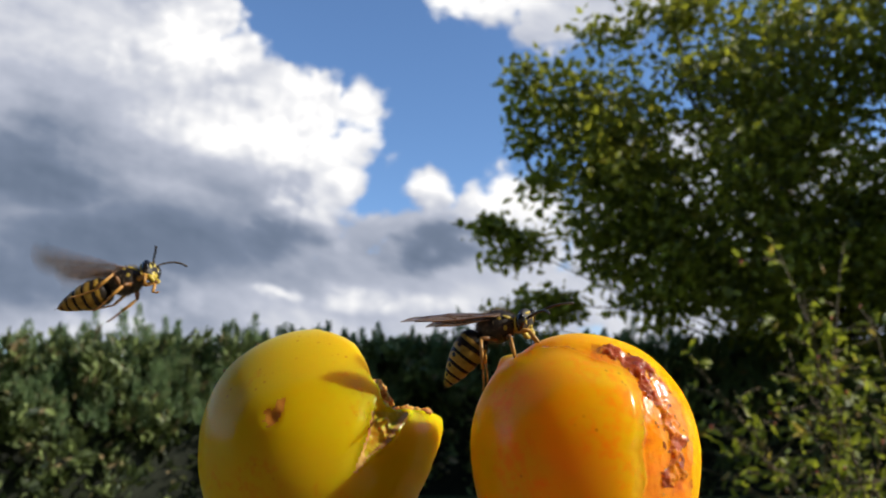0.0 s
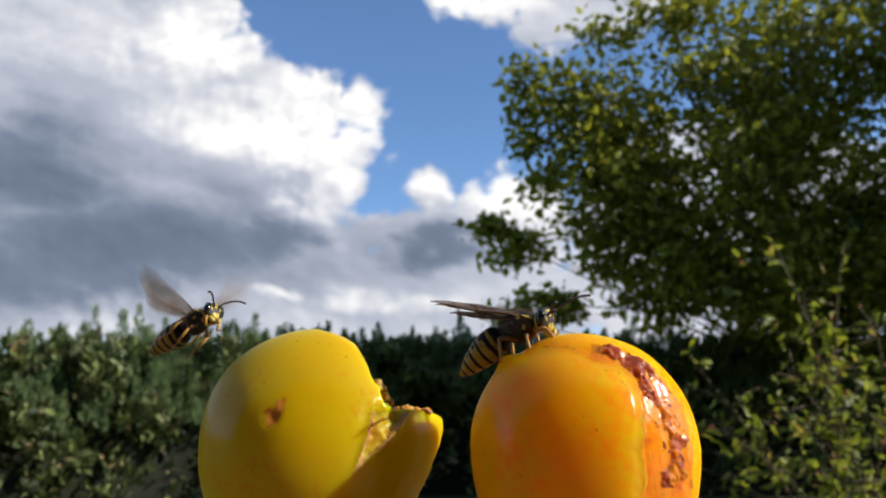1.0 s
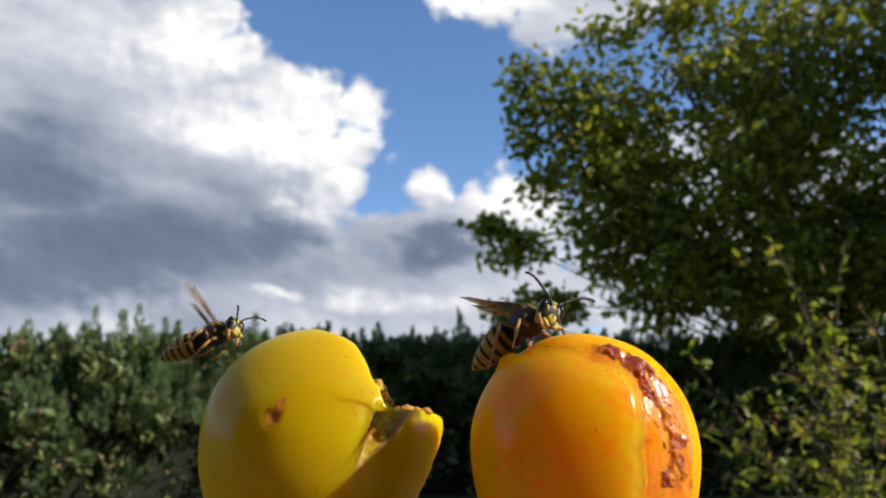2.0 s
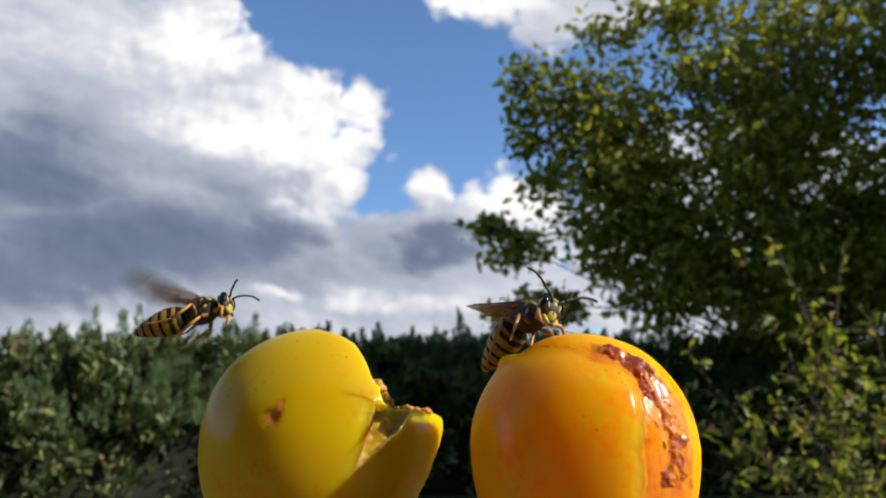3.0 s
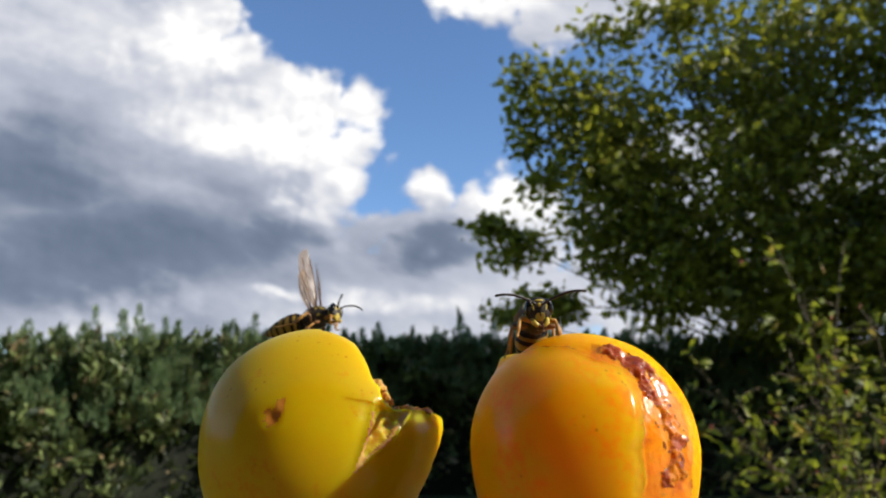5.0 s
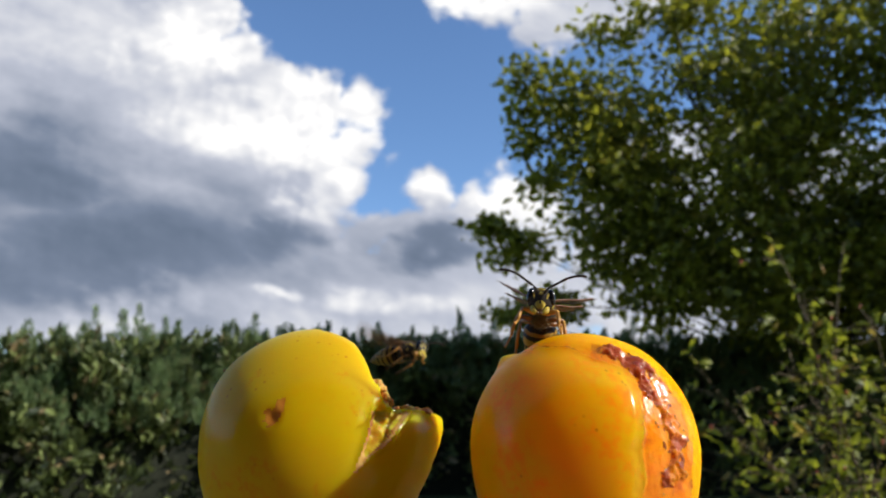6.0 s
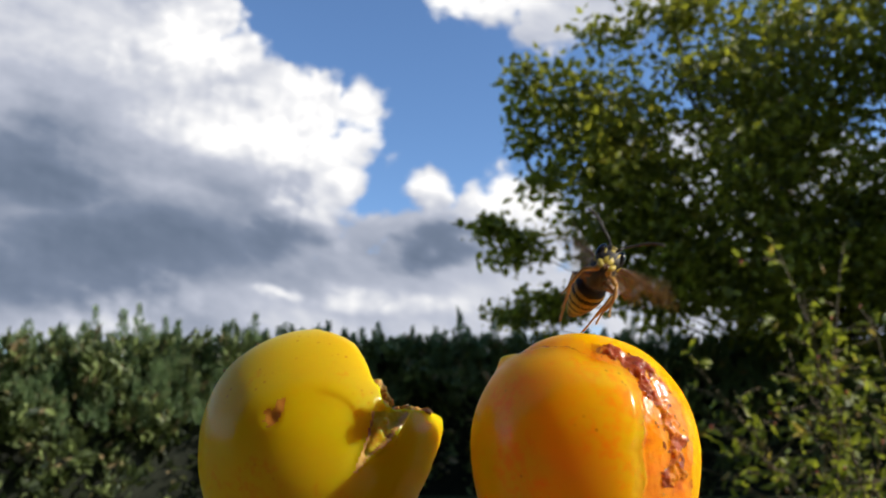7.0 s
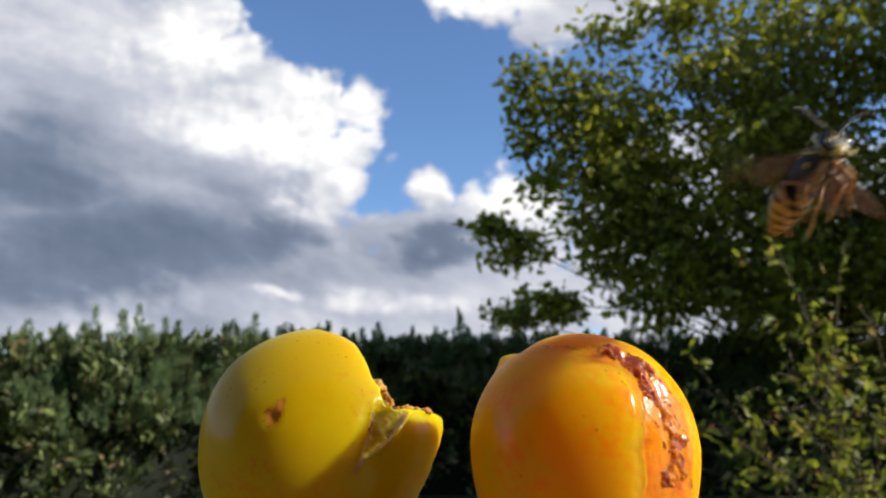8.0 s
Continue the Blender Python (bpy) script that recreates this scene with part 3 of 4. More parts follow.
# ---- plums ----
def fbm(q, f, oct=4):
    s, a = 0.0, 1.0
    for _ in range(oct):
        s += a * noise.noise(q * f)
        f *= 2.1
        a *= 0.5
    return s


def smin(a, b, k):
    h = max(k - abs(a - b), 0.0) / k
    return min(a, b) - h * h * k * 0.25


def smax(a, b, k):
    return -smin(-a, -b, k)


def soft(lo, hi, x):
    s = min(max((x - lo) / (hi - lo), 0.0), 1.0)
    return s * s * (3 - 2 * s)


def fruit(name, R, radius, region, mats, names, label, m, seg=360, rings=230):
    """A fruit shaped by radius(n); region(n) sorts its surface into parts."""
    dirs, verts = [], []
    for j in range(rings + 1):
        th = pi * j / rings
        for i in range(seg):
            ph = 2 * pi * i / seg
            # poles at top and bottom, local -Y to the front
            n = Vector((sin(th) * sin(ph), -sin(th) * cos(ph), cos(th)))
            dirs.append(n)
            verts.append(n * (R * radius(n)))
    kinds = [region(n) for n in dirs]
    ob = tagged(new(name), label, "plum", "plums on the table")
    ob.matrix_basis = m
    groups = {}
    for j in range(rings):
        for i in range(seg):
            a, b = j * seg + i, j * seg + (i + 1) % seg
            f = (a, a + seg, b + seg, b)
            c = [kinds[q] for q in f]
            groups.setdefault(max(set(c), key=c.count), []).append(f)
    for k, fs in groups.items():
        used = sorted({q for f in fs for q in f})
        idx = {q: i for i, q in enumerate(used)}
        part(names[k], mesh(names[k], [verts[q] for q in used], [tuple(idx[q] for q in f) for f in fs], mats[k]), ob,
             LABELS[k])
    return ob


BITE_A = [10, 12, 14, 16.7, 20, 23, 25, 30, 38, 51, 58.6, 67.5, 74.7, 83.5, 92, 104]
BITE_R = [1.3, 1.06, 0.97, 0.86, 0.74, 0.64, 0.575, 0.565, 0.572, 0.600, 0.656, 0.760, 0.855, 0.92, 0.99, 1.3]
GIRTH_A = [-180, -120, -60, -40, -24, -8, 0, 8, 13, 24, 60, 95, 118, 142, 180]
GIRTH_R = [0.985, 1.0, 0.94, 0.90, 0.885, 0.935, 0.99, 1.04, 1.05, 1.02, 1.0, 0.985, 1.01, 1.03, 0.985]


def bite(n):
    """How far along n the bitten notch begins (1 is the skin)."""
    if n.x < -0.25 or n.z < 0.02:
        return 9.0
    a = math.degrees(atan2(n.z, n.x))
    rough = (0.026 * fbm(n, 8.0, 4) + 0.016 * noise.noise(n * 27.0)) * soft(62, 48, a)
    return (float(np.interp(a + 3 * n.y * soft(60, 40, a), BITE_A, BITE_R)) + rough) / max(sqrt(n.x * n.x + n.z * n.z), 0.05)


def split(n):
    """Edges of the wedge that runs down from the notch: body side, flap side, and the share of its length."""
    w = 0.010 * fbm(n, 9.0, 3)
    body = float(np.interp(n.z, [-0.19, 0.044, 0.185, 0.30], [0.225, 0.312, 0.346, 0.36])) + w
    flap = float(np.interp(n.z, [-0.19, -0.092, 0.024, 0.16, 0.26], [0.225, 0.308, 0.455, 0.560, 0.63])) - w
    return body, flap, (n.z + 0.19) / 0.38


def notched_radius(n):
    rho2 = n.x * n.x + n.z * n.z
    a = math.degrees(atan2(n.z, n.x))
    r = 1.0 + 0.010 * fbm(n, 1.6, 2) + (float(np.interp(a, GIRTH_A, GIRTH_R)) - 1.0) * rho2 * rho2
    if n.y < 0 and -0.22 < n.z < 0.40 and n.x > 0.1:
        body, flap, t = split(n)
        if t > 0:
            wide = min(t * 2.5, 1.0) * soft(0.36, 0.20, n.z)
            inside = soft(0.0, 0.035, n.x - body) * soft(0.0, 0.035, flap - n.x)
            r -= inside * wide * (0.034 + 0.02 * fbm(n, 14.0, 3))
            r += wide * (0.022 * exp(-((n.x - flap - 0.022) / 0.022) ** 2) - 0.012 * soft(0.05, 0.25, n.x - flap))
            r -= wide * 0.014 * exp(-((n.x - body + 0.03) / 0.05) ** 2)
    cut = bite(n)
    if cut < 8:
        r = smin(r, cut, 0.03 + 0.09 * soft(40, 70, a))
    if n.y < 0:
        q = sqrt((n.x + 0.371) ** 2 + (n.z - 0.204) ** 2)
        r -= 0.010 * exp(-(q / 0.045) ** 2) - 0.005 * exp(-((q - 0.09) / 0.04) ** 2)
    return r


def notched_region(n):
    cut = bite(n)
    a = math.degrees(atan2(n.z, n.x))
    if cut < 0.93 and a < 52 + 8 * fbm(n, 9.0, 2):
        return 1
    if n.y < 0 and -0.20 < n.z < 0.26 and n.x > 0.1:
        body, flap, t = split(n)
        if t > 0 and body - 0.006 < n.x < flap + 0.006:
            return 1 if n.x < body + 0.022 or n.x > flap - 0.016 else 4
    if n.y < 0:
        w = 0.040 * fbm(n, 16.0, 4)
        q = sqrt((n.x + 0.371) ** 2 + (n.z - 0.204) ** 2 * 0.9) + w
        s = sqrt((n.x + 0.314) ** 2 * 3 + (n.z - 0.275) ** 2 * 0.8) + w
        if q < 0.056 or s < 0.066:
            return 2
    return 0


LABELS = ("", "moist torn plum flesh", "small rough brown scar", "sticky dark browned juice", "moist greenish inner flesh")
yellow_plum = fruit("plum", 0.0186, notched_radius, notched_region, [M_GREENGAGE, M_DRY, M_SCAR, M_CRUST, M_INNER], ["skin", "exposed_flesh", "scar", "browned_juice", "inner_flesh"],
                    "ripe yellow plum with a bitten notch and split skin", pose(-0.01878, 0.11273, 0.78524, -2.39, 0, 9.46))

# crumbs of flesh along the bite, and two specks on the skin
rng = random.Random(9)
for k in range(26):
    f = rng.random()
    a = radians(52 - 28 * f)
    rho = float(np.interp(52 - 28 * f, BITE_A, BITE_R)) + rng.uniform(-0.01, 0.02)
    n = Vector((rho * cos(a) + 0.015, rng.uniform(-0.76, -0.25), rho * sin(a) + 0.015))
    size = 0.0186 * rng.uniform(0.012, 0.032)
    c = n * 0.0186
    part("crumb", mesh("crumb", *ball(c, (size, size * 0.8, size * 1.1), seg=14, rings=10, shape=lambda q: q * (1 + 0.7 * noise.noise(q * 1.7 + c * 900))), M_DRY), yellow_plum)
for k in range(20):
    a = radians(24.5 - 8.5 * k / 19)
    rho = 0.62 + 0.25 * k / 19 + rng.uniform(-0.01, 0.02)
    n = Vector((rho * cos(a), rng.uniform(-0.55, -0.10), rho * sin(a) + (0.045 if 6 < k < 11 else 0.022)))
    size = 0.0186 * rng.uniform(0.016, 0.036)
    c = n * 0.0186
    part("crumb", mesh("crumb", *ball(c, (size * 1.4, size, size * 0.8), seg=14, rings=10, shape=lambda q: q * (1 + 0.75 * noise.noise(q * 1.8 + c * 900))), M_DRY), yellow_plum)
for n in (Vector((-0.80, -0.165, 0.60)), Vector((-0.56, -0.10, 0.82))):
    n.normalize()
    part("speck", mesh("speck", *ball(n * (0.0186 * notched_radius(n)), (0.00036, 0.00036, 0.00030), seg=10, rings=6), M_LEGD), yellow_plum, "tiny dark speck")

RIM_A = [-180, -100, -41, -5, 23, 41, 54, 66, 80, 91, 110, 121, 132, 150, 180]
RIM_R = [1.5, 0.95, 0.57, 0.45, 0.54, 0.665, 0.735, 0.735, 0.73, 0.785, 0.885, 0.945, 1.03, 1.3, 1.5]
BACK_R = [1.5, 1.05, 0.90, 0.89, 0.875, 0.87, 0.87, 0.87, 0.865, 0.86, 0.93, 0.99, 1.06, 1.4, 1.5]
CRUST_A = [-40, -27, -20, -6, 7, 20, 35, 48, 58, 66, 75, 90]
CRUST_R = [0.70, 0.72, 0.72, 0.775, 0.745, 0.735, 0.757, 0.790, 0.828, 0.817, 0.827, 0.84]


def torn(n):
    """Distance past the torn front skin and to the rear skin, on the front half."""
    a = math.degrees(atan2(n.z, n.x))
    rho = sqrt(n.x * n.x + n.z * n.z)
    w = 0.018 * fbm(n, 5.0, 3)
    return rho - float(np.interp(a, RIM_A, RIM_R)) - w, float(np.interp(a, RIM_A, BACK_R)) + w - rho, a


def crust(n, past, left):
    """Above 0 where browned juice has dried along the tear."""
    a = math.degrees(atan2(n.z, n.x))
    rho = sqrt(n.x * n.x + n.z * n.z)
    band = 0.068 * soft(86, 70, a) * soft(-36, -18, a) - abs(rho - float(np.interp(a, CRUST_A, CRUST_R)))
    return band + 0.085 * fbm(n, 7.0, 4) + 0.03 * noise.noise(n * 31.0) - 0.09 * soft(74, 90, a)


def torn_radius(n):
    low = min(n.z, 0.0)
    r = 1.0 / sqrt(n.x * n.x + n.y * n.y + max(n.z, 0) ** 2 + (low / 1.296) ** 2) + 0.010 * fbm(n, 1.7, 2)
    # proud corner of the torn skin
    r += 0.055 * exp(-((n - Vector((-0.69, -0.08, 0.77))).length / 0.10) ** 2)
    if n.y < 0.1:
        past, left, a = torn(n)
        r += (0.014 * exp(-((past + 0.10) / 0.07) ** 2) - 0.042 * soft(-0.26, 0.0, past)) * soft(140, 120, a)
        r += 0.036 * soft(-0.16, 0.02, -left)
        r -= 0.026 * soft(0.0, 0.025, past) * soft(-0.06, 0.08, left)
        if past > 0 and left > 0:
            k = crust(n, past, left)
            r += 0.008 * fbm(n, 6.0, 3)
            if k > 0:
                r += soft(0, 0.05, k) * (0.018 + 0.020 * fbm(n, 13.0, 4) + 0.012 * abs(noise.noise(n * 34.0)))
    return r


def torn_region(n):
    if n.y < 0.1:
        past, left, a = torn(n)
        if a > 84 + 6 * noise.noise(n * 9.0) and past > 0.028:
            return 0
        if past > 0.004 and left > 0:
            return 3 if crust(n, past, left) > 0.0 else 1
        q = sqrt((n.x + 0.26) ** 2 + (n.z - 0.44) ** 2) + 0.012 * fbm(n, 20.0, 2)
        if q < 0.016:
            return 2
    return 0


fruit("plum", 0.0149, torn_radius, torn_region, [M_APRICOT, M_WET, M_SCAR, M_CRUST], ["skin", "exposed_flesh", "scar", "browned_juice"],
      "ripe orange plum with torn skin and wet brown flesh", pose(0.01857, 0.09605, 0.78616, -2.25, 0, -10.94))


# ---- wasps (built in millimetres, head towards +X, back towards +Z) ----
MM = 0.00108
RINGS = [0.0, 0.20, 0.40, 0.58, 0.75, 0.89, 1.0]
ABDOMEN = 8.1


def abdomen_r(s):
    return 2.20 * max(sin(pi * min(max(s, 0.0), 1.0) ** 0.54), 0.0) ** 0.62 + 0.08


def mm(verts):
    return [Vector(q) * MM for q in verts]


def ring_mesh(k, seg=40, rows=7):
    s0, s1 = RINGS[k], RINGS[k + 1]
    verts, uv = [], []
    for j in range(rows + 1):
        f = j / rows
        s = s0 + (s1 - s0) * f
        r = abdomen_r(s) * (0.965 + 0.045 * f) - (0.10 if j == 0 else 0)
        if j == rows:
            r -= 0.07
        cz = -0.55 * s * s
        for i in range(seg + 1):
            a = 2 * pi * i / seg
            verts.append((-s * ABDOMEN, -sin(a) * r, -cos(a) * r * 0.94 + cz))
            uv.append((i / seg, f))
    faces = []
    for j in range(rows):
        for i in range(seg):
            a = j * (seg + 1) + i
            faces.append((a, a + 1, a + seg + 2, a + seg + 1))
    if k == 5:
        faces.append(tuple(rows * (seg + 1) + i for i in range(seg)))
    me = mesh("segment", mm(verts), faces, M_BANDS[min(k, 2)])
    layer = me.uv_layers.new(name="ring")
    for lp in me.loops:
        layer.data[lp.index].uv = uv[lp.vertex_index]
    return me


def wing_mesh(span, chord, side, fold=1.0):
    """Membrane with front edge straight and tip rounded; thin, a little cambered."""
    nu, nv = 22, 6
    verts, faces = [], []
    for top in (0.0, -0.025):
        for i in range(nu + 1):
            s = i / nu
            w = chord * (0.16 + 0.84 * sin(pi * (0.06 + 0.80 * s)) ** 0.9) * min(1.0, sqrt(max(1 - s, 0.0)) * 2.4 + 0.05)
            lead = -0.35 * s * s * chord
            for j in range(nv + 1):
                f = j / nv
                z = 0.25 * sin(pi * f) * (1 - s * 0.4) + 0.10 * sin(9 * s + 5 * f)
                verts.append((lead - w * f * fold, side * s * span, z + top))
    row = nv + 1
    back = (nu + 1) * row
    for i in range(nu):
        for j in range(nv):
            a = i * row + j
            faces.append((a, a + 1, a + row + 1, a + row))
            faces.append((a + back, a + row + back, a + row + 1 + back, a + 1 + back))
    me = mesh("wing", mm(verts), faces, M_WING)

    def on(s, f):
        return Vector(verts[int(s * nu) * row + int(f * nv)])

    lines = [[on(s, 0) for s in (0, .15, .3, .45, .6, .75, .9)], [on(0, 0), on(.3, .34), on(.6, .5), on(.85, .67)],
             [on(0, .2), on(.25, .67), on(.5, .84), on(.62, 1)], [on(.45, 0), on(.5, .34), on(.6, .5)], [on(.7, 0), on(.74, .34), on(.78, .67)],
             [on(.3, .34), on(.34, .67)]]
    vein = mesh("vein_net", *joined(*[tube(mm(q), [(0.10 if k == 0 else 0.055) * MM] * len(q), 6) for k, q in enumerate(lines)]), M_VEIN)
    return me, vein


def leg_set(style):
    """Joints of the left legs (mm): hip, knee, ankle, toe, toe tip."""
    if style == "standing":
        return [[(2.2, 0.9, -1.3), (3.6, 2.2, -1.5), (4.3, 2.5, -3.6), (5.1, 2.7, -4.6), (5.7, 2.8, -4.7)],
                [(0.9, 1.0, -1.6), (1.2, 3.0, -1.6), (0.9, 3.4, -4.1), (0.9, 3.8, -5.4), (1.0, 4.0, -5.9)],
                [(-0.5, 1.0, -1.5), (-2.2, 2.7, -0.7), (-3.0, 2.9, -4.4), (-3.4, 3.0, -6.4), (-3.6, 3.0, -7.1)]]
    return [[(2.2, 0.9, -1.3), (3.5, 1.5, -1.2), (2.9, 1.3, -2.7), (3.5, 1.2, -3.2), (3.9, 1.2, -3.1)],
            [(0.9, 1.0, -1.6), (0.2, 2.2, -2.2), (-2.3, 2.0, -3.3), (-3.9, 1.9, -4.0), (-4.7, 1.9, -4.2)],
            [(-0.5, 1.0, -1.5), (-0.6, 2.5, 0.2), (-3.6, 2.6, -1.3), (-6.4, 2.3, -0.9), (-7.6, 2.2, -0.5)]]


def wasp(label, style, antenna_spread=1.0, rise=0.0):
    ob = tagged(new("wasp"), label, "wasp")
    P = {}
    # thorax
    def tshape(q):
        q = q.copy()
        q.z *= 1.0 - 0.12 * q.x * q.x
        if q.x < 0:
            q.z += 0.10 * q.x * q.x
        return q
    thorax = part("thorax", mesh("thorax", *joined(ball((0, 0, 0), (2.75 * MM, 1.85 * MM, 2.15 * MM), seg=36, rings=24, shape=tshape)), M_BLACK), ob)
    marks = [((1.75, 1.28, 0.78), (0.85, 0.13, 0.17), 35, -28), ((0.55, 1.50, 0.98), (0.34, 0.14, 0.24), 0, 0),
             ((0.9, 1.62, -0.25), (0.36, 0.14, 0.42), 0, 0), ((-0.95, 0.62, 1.66), (0.26, 0.42, 0.10), 0, 0),
             ((-1.55, 0.5, 1.28), (0.16, 0.38, 0.14), 0, 0), ((-2.05, 0.95, 0.15), (0.14, 0.20, 0.42), 0, 0)]
    for c, r, ry, rz in marks:
        for sy in (1, -1):
            part("yellow_mark", mesh("yellow_mark", *ball((c[0] * MM, c[1] * sy * MM, c[2] * MM), [q * MM for q in r],
                 pose(0, 0, 0, 0, ry, rz * sy).to_3x3(), 14, 8), M_YELLOW), thorax, "bright yellow patch")
    rng = random.Random(5)
    hv, hf = [], []
    for _ in range(2600):
        n = Vector((rng.gauss(0, 1), rng.gauss(0, 1), rng.gauss(0.2, 1))).normalized()
        q = tshape(n)
        q = Vector((q.x * 2.72, q.y * 1.83, q.z * 2.12))
        w = Vector((rng.gauss(0, 1), rng.gauss(0, 1), rng.gauss(0, 1))).cross(n).normalized() * 0.018
        tip = q + (n + Vector((rng.gauss(0, .25), rng.gauss(0, .25), rng.gauss(0, .25)))) * rng.uniform(0.22, 0.60)
        k = len(hv)
        hv += [q + w, q - w, tip]
        hf.append((k, k + 1, k + 2))
    part("fuzz", mesh("fuzz", mm(hv), hf, M_FUZZ, False), thorax, "short pale brown hairs")
    # head, hinged at the neck
    head = part("head", mesh("head", *joined(ball((1.05 * MM, 0, -0.1 * MM), (0.85 * MM, 1.72 * MM, 1.62 * MM), seg=32, rings=22),
                                             tube(mm([(-0.4, 0, 0), (0.5, 0, 0)]), [0.55 * MM, 0.6 * MM], 14)), M_BLACK), ob, m=pose(2.75 * MM, 0, 0.05 * MM))
    for sy in (1, -1):
        part("eye", mesh("eye", *ball((1.22 * MM, 1.28 * sy * MM, 0.22 * MM), (0.62 * MM, 0.52 * MM, 1.08 * MM),
             pose(0, 0, 0, 10 * sy, 8, 12 * sy).to_3x3(), 24, 16), M_EYE), head, "glossy black compound eye")
        part("gena", mesh("gena", *ball((0.62 * MM, 1.42 * sy * MM, -0.15 * MM), (0.20 * MM, 0.30 * MM, 0.98 * MM), seg=16, rings=10), M_YELLOW), head, "yellow cheek stripe")
        part("orbit", mesh("orbit", *ball((1.62 * MM, 0.78 * sy * MM, 0.05 * MM), (0.22 * MM, 0.20 * MM, 0.62 * MM),
             pose(0, 0, 0, -14 * sy, 0, 0).to_3x3(), 16, 10), M_YELLOW), head, "yellow stripe by the eye")
        part("mandible", mesh("mandible", *tube(mm([(1.25, 0.85 * sy, -1.25), (1.6, 0.80 * sy, -1.70), (1.72, 0.42 * sy, -2.05), (1.70, 0.10 * sy, -2.12)]),
             [0.34 * MM, 0.36 * MM, 0.27 * MM, 0.08 * MM], 12), M_YELLOW), head, "yellow jaw")
        part("jaw_tip", mesh("jaw_tip", *tube(mm([(1.74, 0.30 * sy, -2.0), (1.76, 0.05 * sy, -2.22)]), [0.25 * MM, 0.12 * MM], 10), M_LEGD), head, "dark brown jaw tip")
        pts = [(1.65, 0.34 * sy, 0.42), (2.05, 0.55 * sy, 0.75), (2.40, 0.95 * sy, 1.10)]
        w = sy * antenna_spread
        pts2 = [(2.40, 0.95 * sy, 1.10), (2.95, 1.45 * w, 1.30), (3.55, 2.05 * w, 1.42), (4.10, 2.70 * w, 1.36), (4.50, 3.25 * w, 1.15), (4.75, 3.70 * w, 0.85)]
        pts2 = [(x - 0.5 * rise * (i / 5) ** 1.5, y, z + rise * (i / 5) ** 0.8) for i, (x, y, z) in enumerate(pts2)]
        fine, rad = [], []
        for i in range(len(pts2) - 1):
            for k in range(4):
                fine.append(Vector(pts2[i]).lerp(Vector(pts2[i + 1]), k / 4))
                rad.append((0.165 if k else 0.125) * MM)
        fine.append(Vector(pts2[-1]))
        rad.append(0.08 * MM)
        ant = part("antenna", mesh("antenna", *joined(tube(mm(pts), [0.12 * MM, 0.17 * MM, 0.14 * MM], 10), tube(mm(fine), rad, 10)), M_BLACK), head, "curved black antenna")
        P.setdefault("antenna", []).append(ant)
    part("clypeus", mesh("clypeus", *ball((1.62 * MM, 0, -0.74 * MM), (0.27 * MM, 0.70 * MM, 0.84 * MM), seg=22, rings=14), M_YELLOW), head, "bright yellow face plate")
    part("face_spot", mesh("face_spot", *ball((1.875 * MM, 0, -0.66 * MM), (0.045 * MM, 0.13 * MM, 0.30 * MM), seg=12, rings=8), M_BLACK), head, "black spot")
    part("frons", mesh("frons", *ball((1.72 * MM, 0, 0.45 * MM), (0.20 * MM, 0.30 * MM, 0.30 * MM), seg=16, rings=10), M_YELLOW), head, "yellow mark between the antennae")
    part("brow", mesh("brow", *ball((1.50 * MM, 0, 1.02 * MM), (0.30 * MM, 0.62 * MM, 0.20 * MM), seg=16, rings=10), M_YELLOW), head, "yellow brow mark")
    part("mouth", mesh("mouth", *ball((1.35 * MM, 0, -1.5 * MM), (0.4 * MM, 0.5 * MM, 0.45 * MM), seg=14, rings=10), M_LEGD), head, "brown mouthparts")
    for o in (head, *head.children):
        o.data.transform(Matrix.Scale(1.02, 4))
    # abdomen on a thin waist
    waist = part("abdomen", mesh("abdomen", *tube(mm([(0.35, 0, 0.1), (-0.2, 0, 0.0), (-0.8, 0, 0.0)]), [0.42 * MM, 0.30 * MM, 0.55 * MM], 14), M_BLACK), ob, m=pose(-2.30 * MM, 0, -0.35 * MM))
    for k in range(6):
        part("segment", ring_mesh(k), waist, "glossy yellow ring with black band and dots")
    part("sting_sheath", mesh("sting_sheath", *tube(mm([(-8.0, 0, -0.5), (-8.6, 0, -0.6)]), [0.12 * MM, 0.02 * MM], 8), M_LEGD), waist, "dark pointed tip")
    P["abdomen"] = waist
    P["head"] = head
    # legs
    for sy in (1, -1):
        for k, js in enumerate(leg_set(style)):
            js = [Vector((x, y * sy, z)) for x, y, z in js]
            if sy < 0 and style == "standing":
                js = [js[0]] + [q + Vector(((0.5, 0.3, -0.4)[k], 0, (0.1, -0.15, 0.2)[k])) * (i / 4) for i, q in enumerate(js[1:], 1)]
            hip = js[0]
            js = [q - hip for q in js]
            knee = js[0].lerp(js[1], 0.5) + Vector((0, 0, 0.12))
            leg = part("leg", mesh("leg", *joined(tube(mm([(-0.1, -0.2 * sy, 0.5), (0, 0, 0)]), [0.42 * MM, 0.34 * MM], 10),
                       tube(mm([js[0], knee, js[1]]), [0.26 * MM, 0.33 * MM, 0.24 * MM], 12)), M_LEGD if k else M_LEG), ob, m=pose(*(hip * MM)))
            mid = js[1].lerp(js[2], 0.55) + Vector((0, 0.08 * sy, 0))
            part("tibia", mesh("tibia", *tube(mm([js[1], mid, js[2]]), [0.20 * MM, 0.25 * MM, 0.19 * MM], 10), M_LEG), leg, "orange-yellow shin")
            toes, rad = [], []
            for a, b, n in ((js[2], js[3], 6), (js[3], js[4], 4)):
                for i in range(n):
                    toes.append(a.lerp(b, i / n))
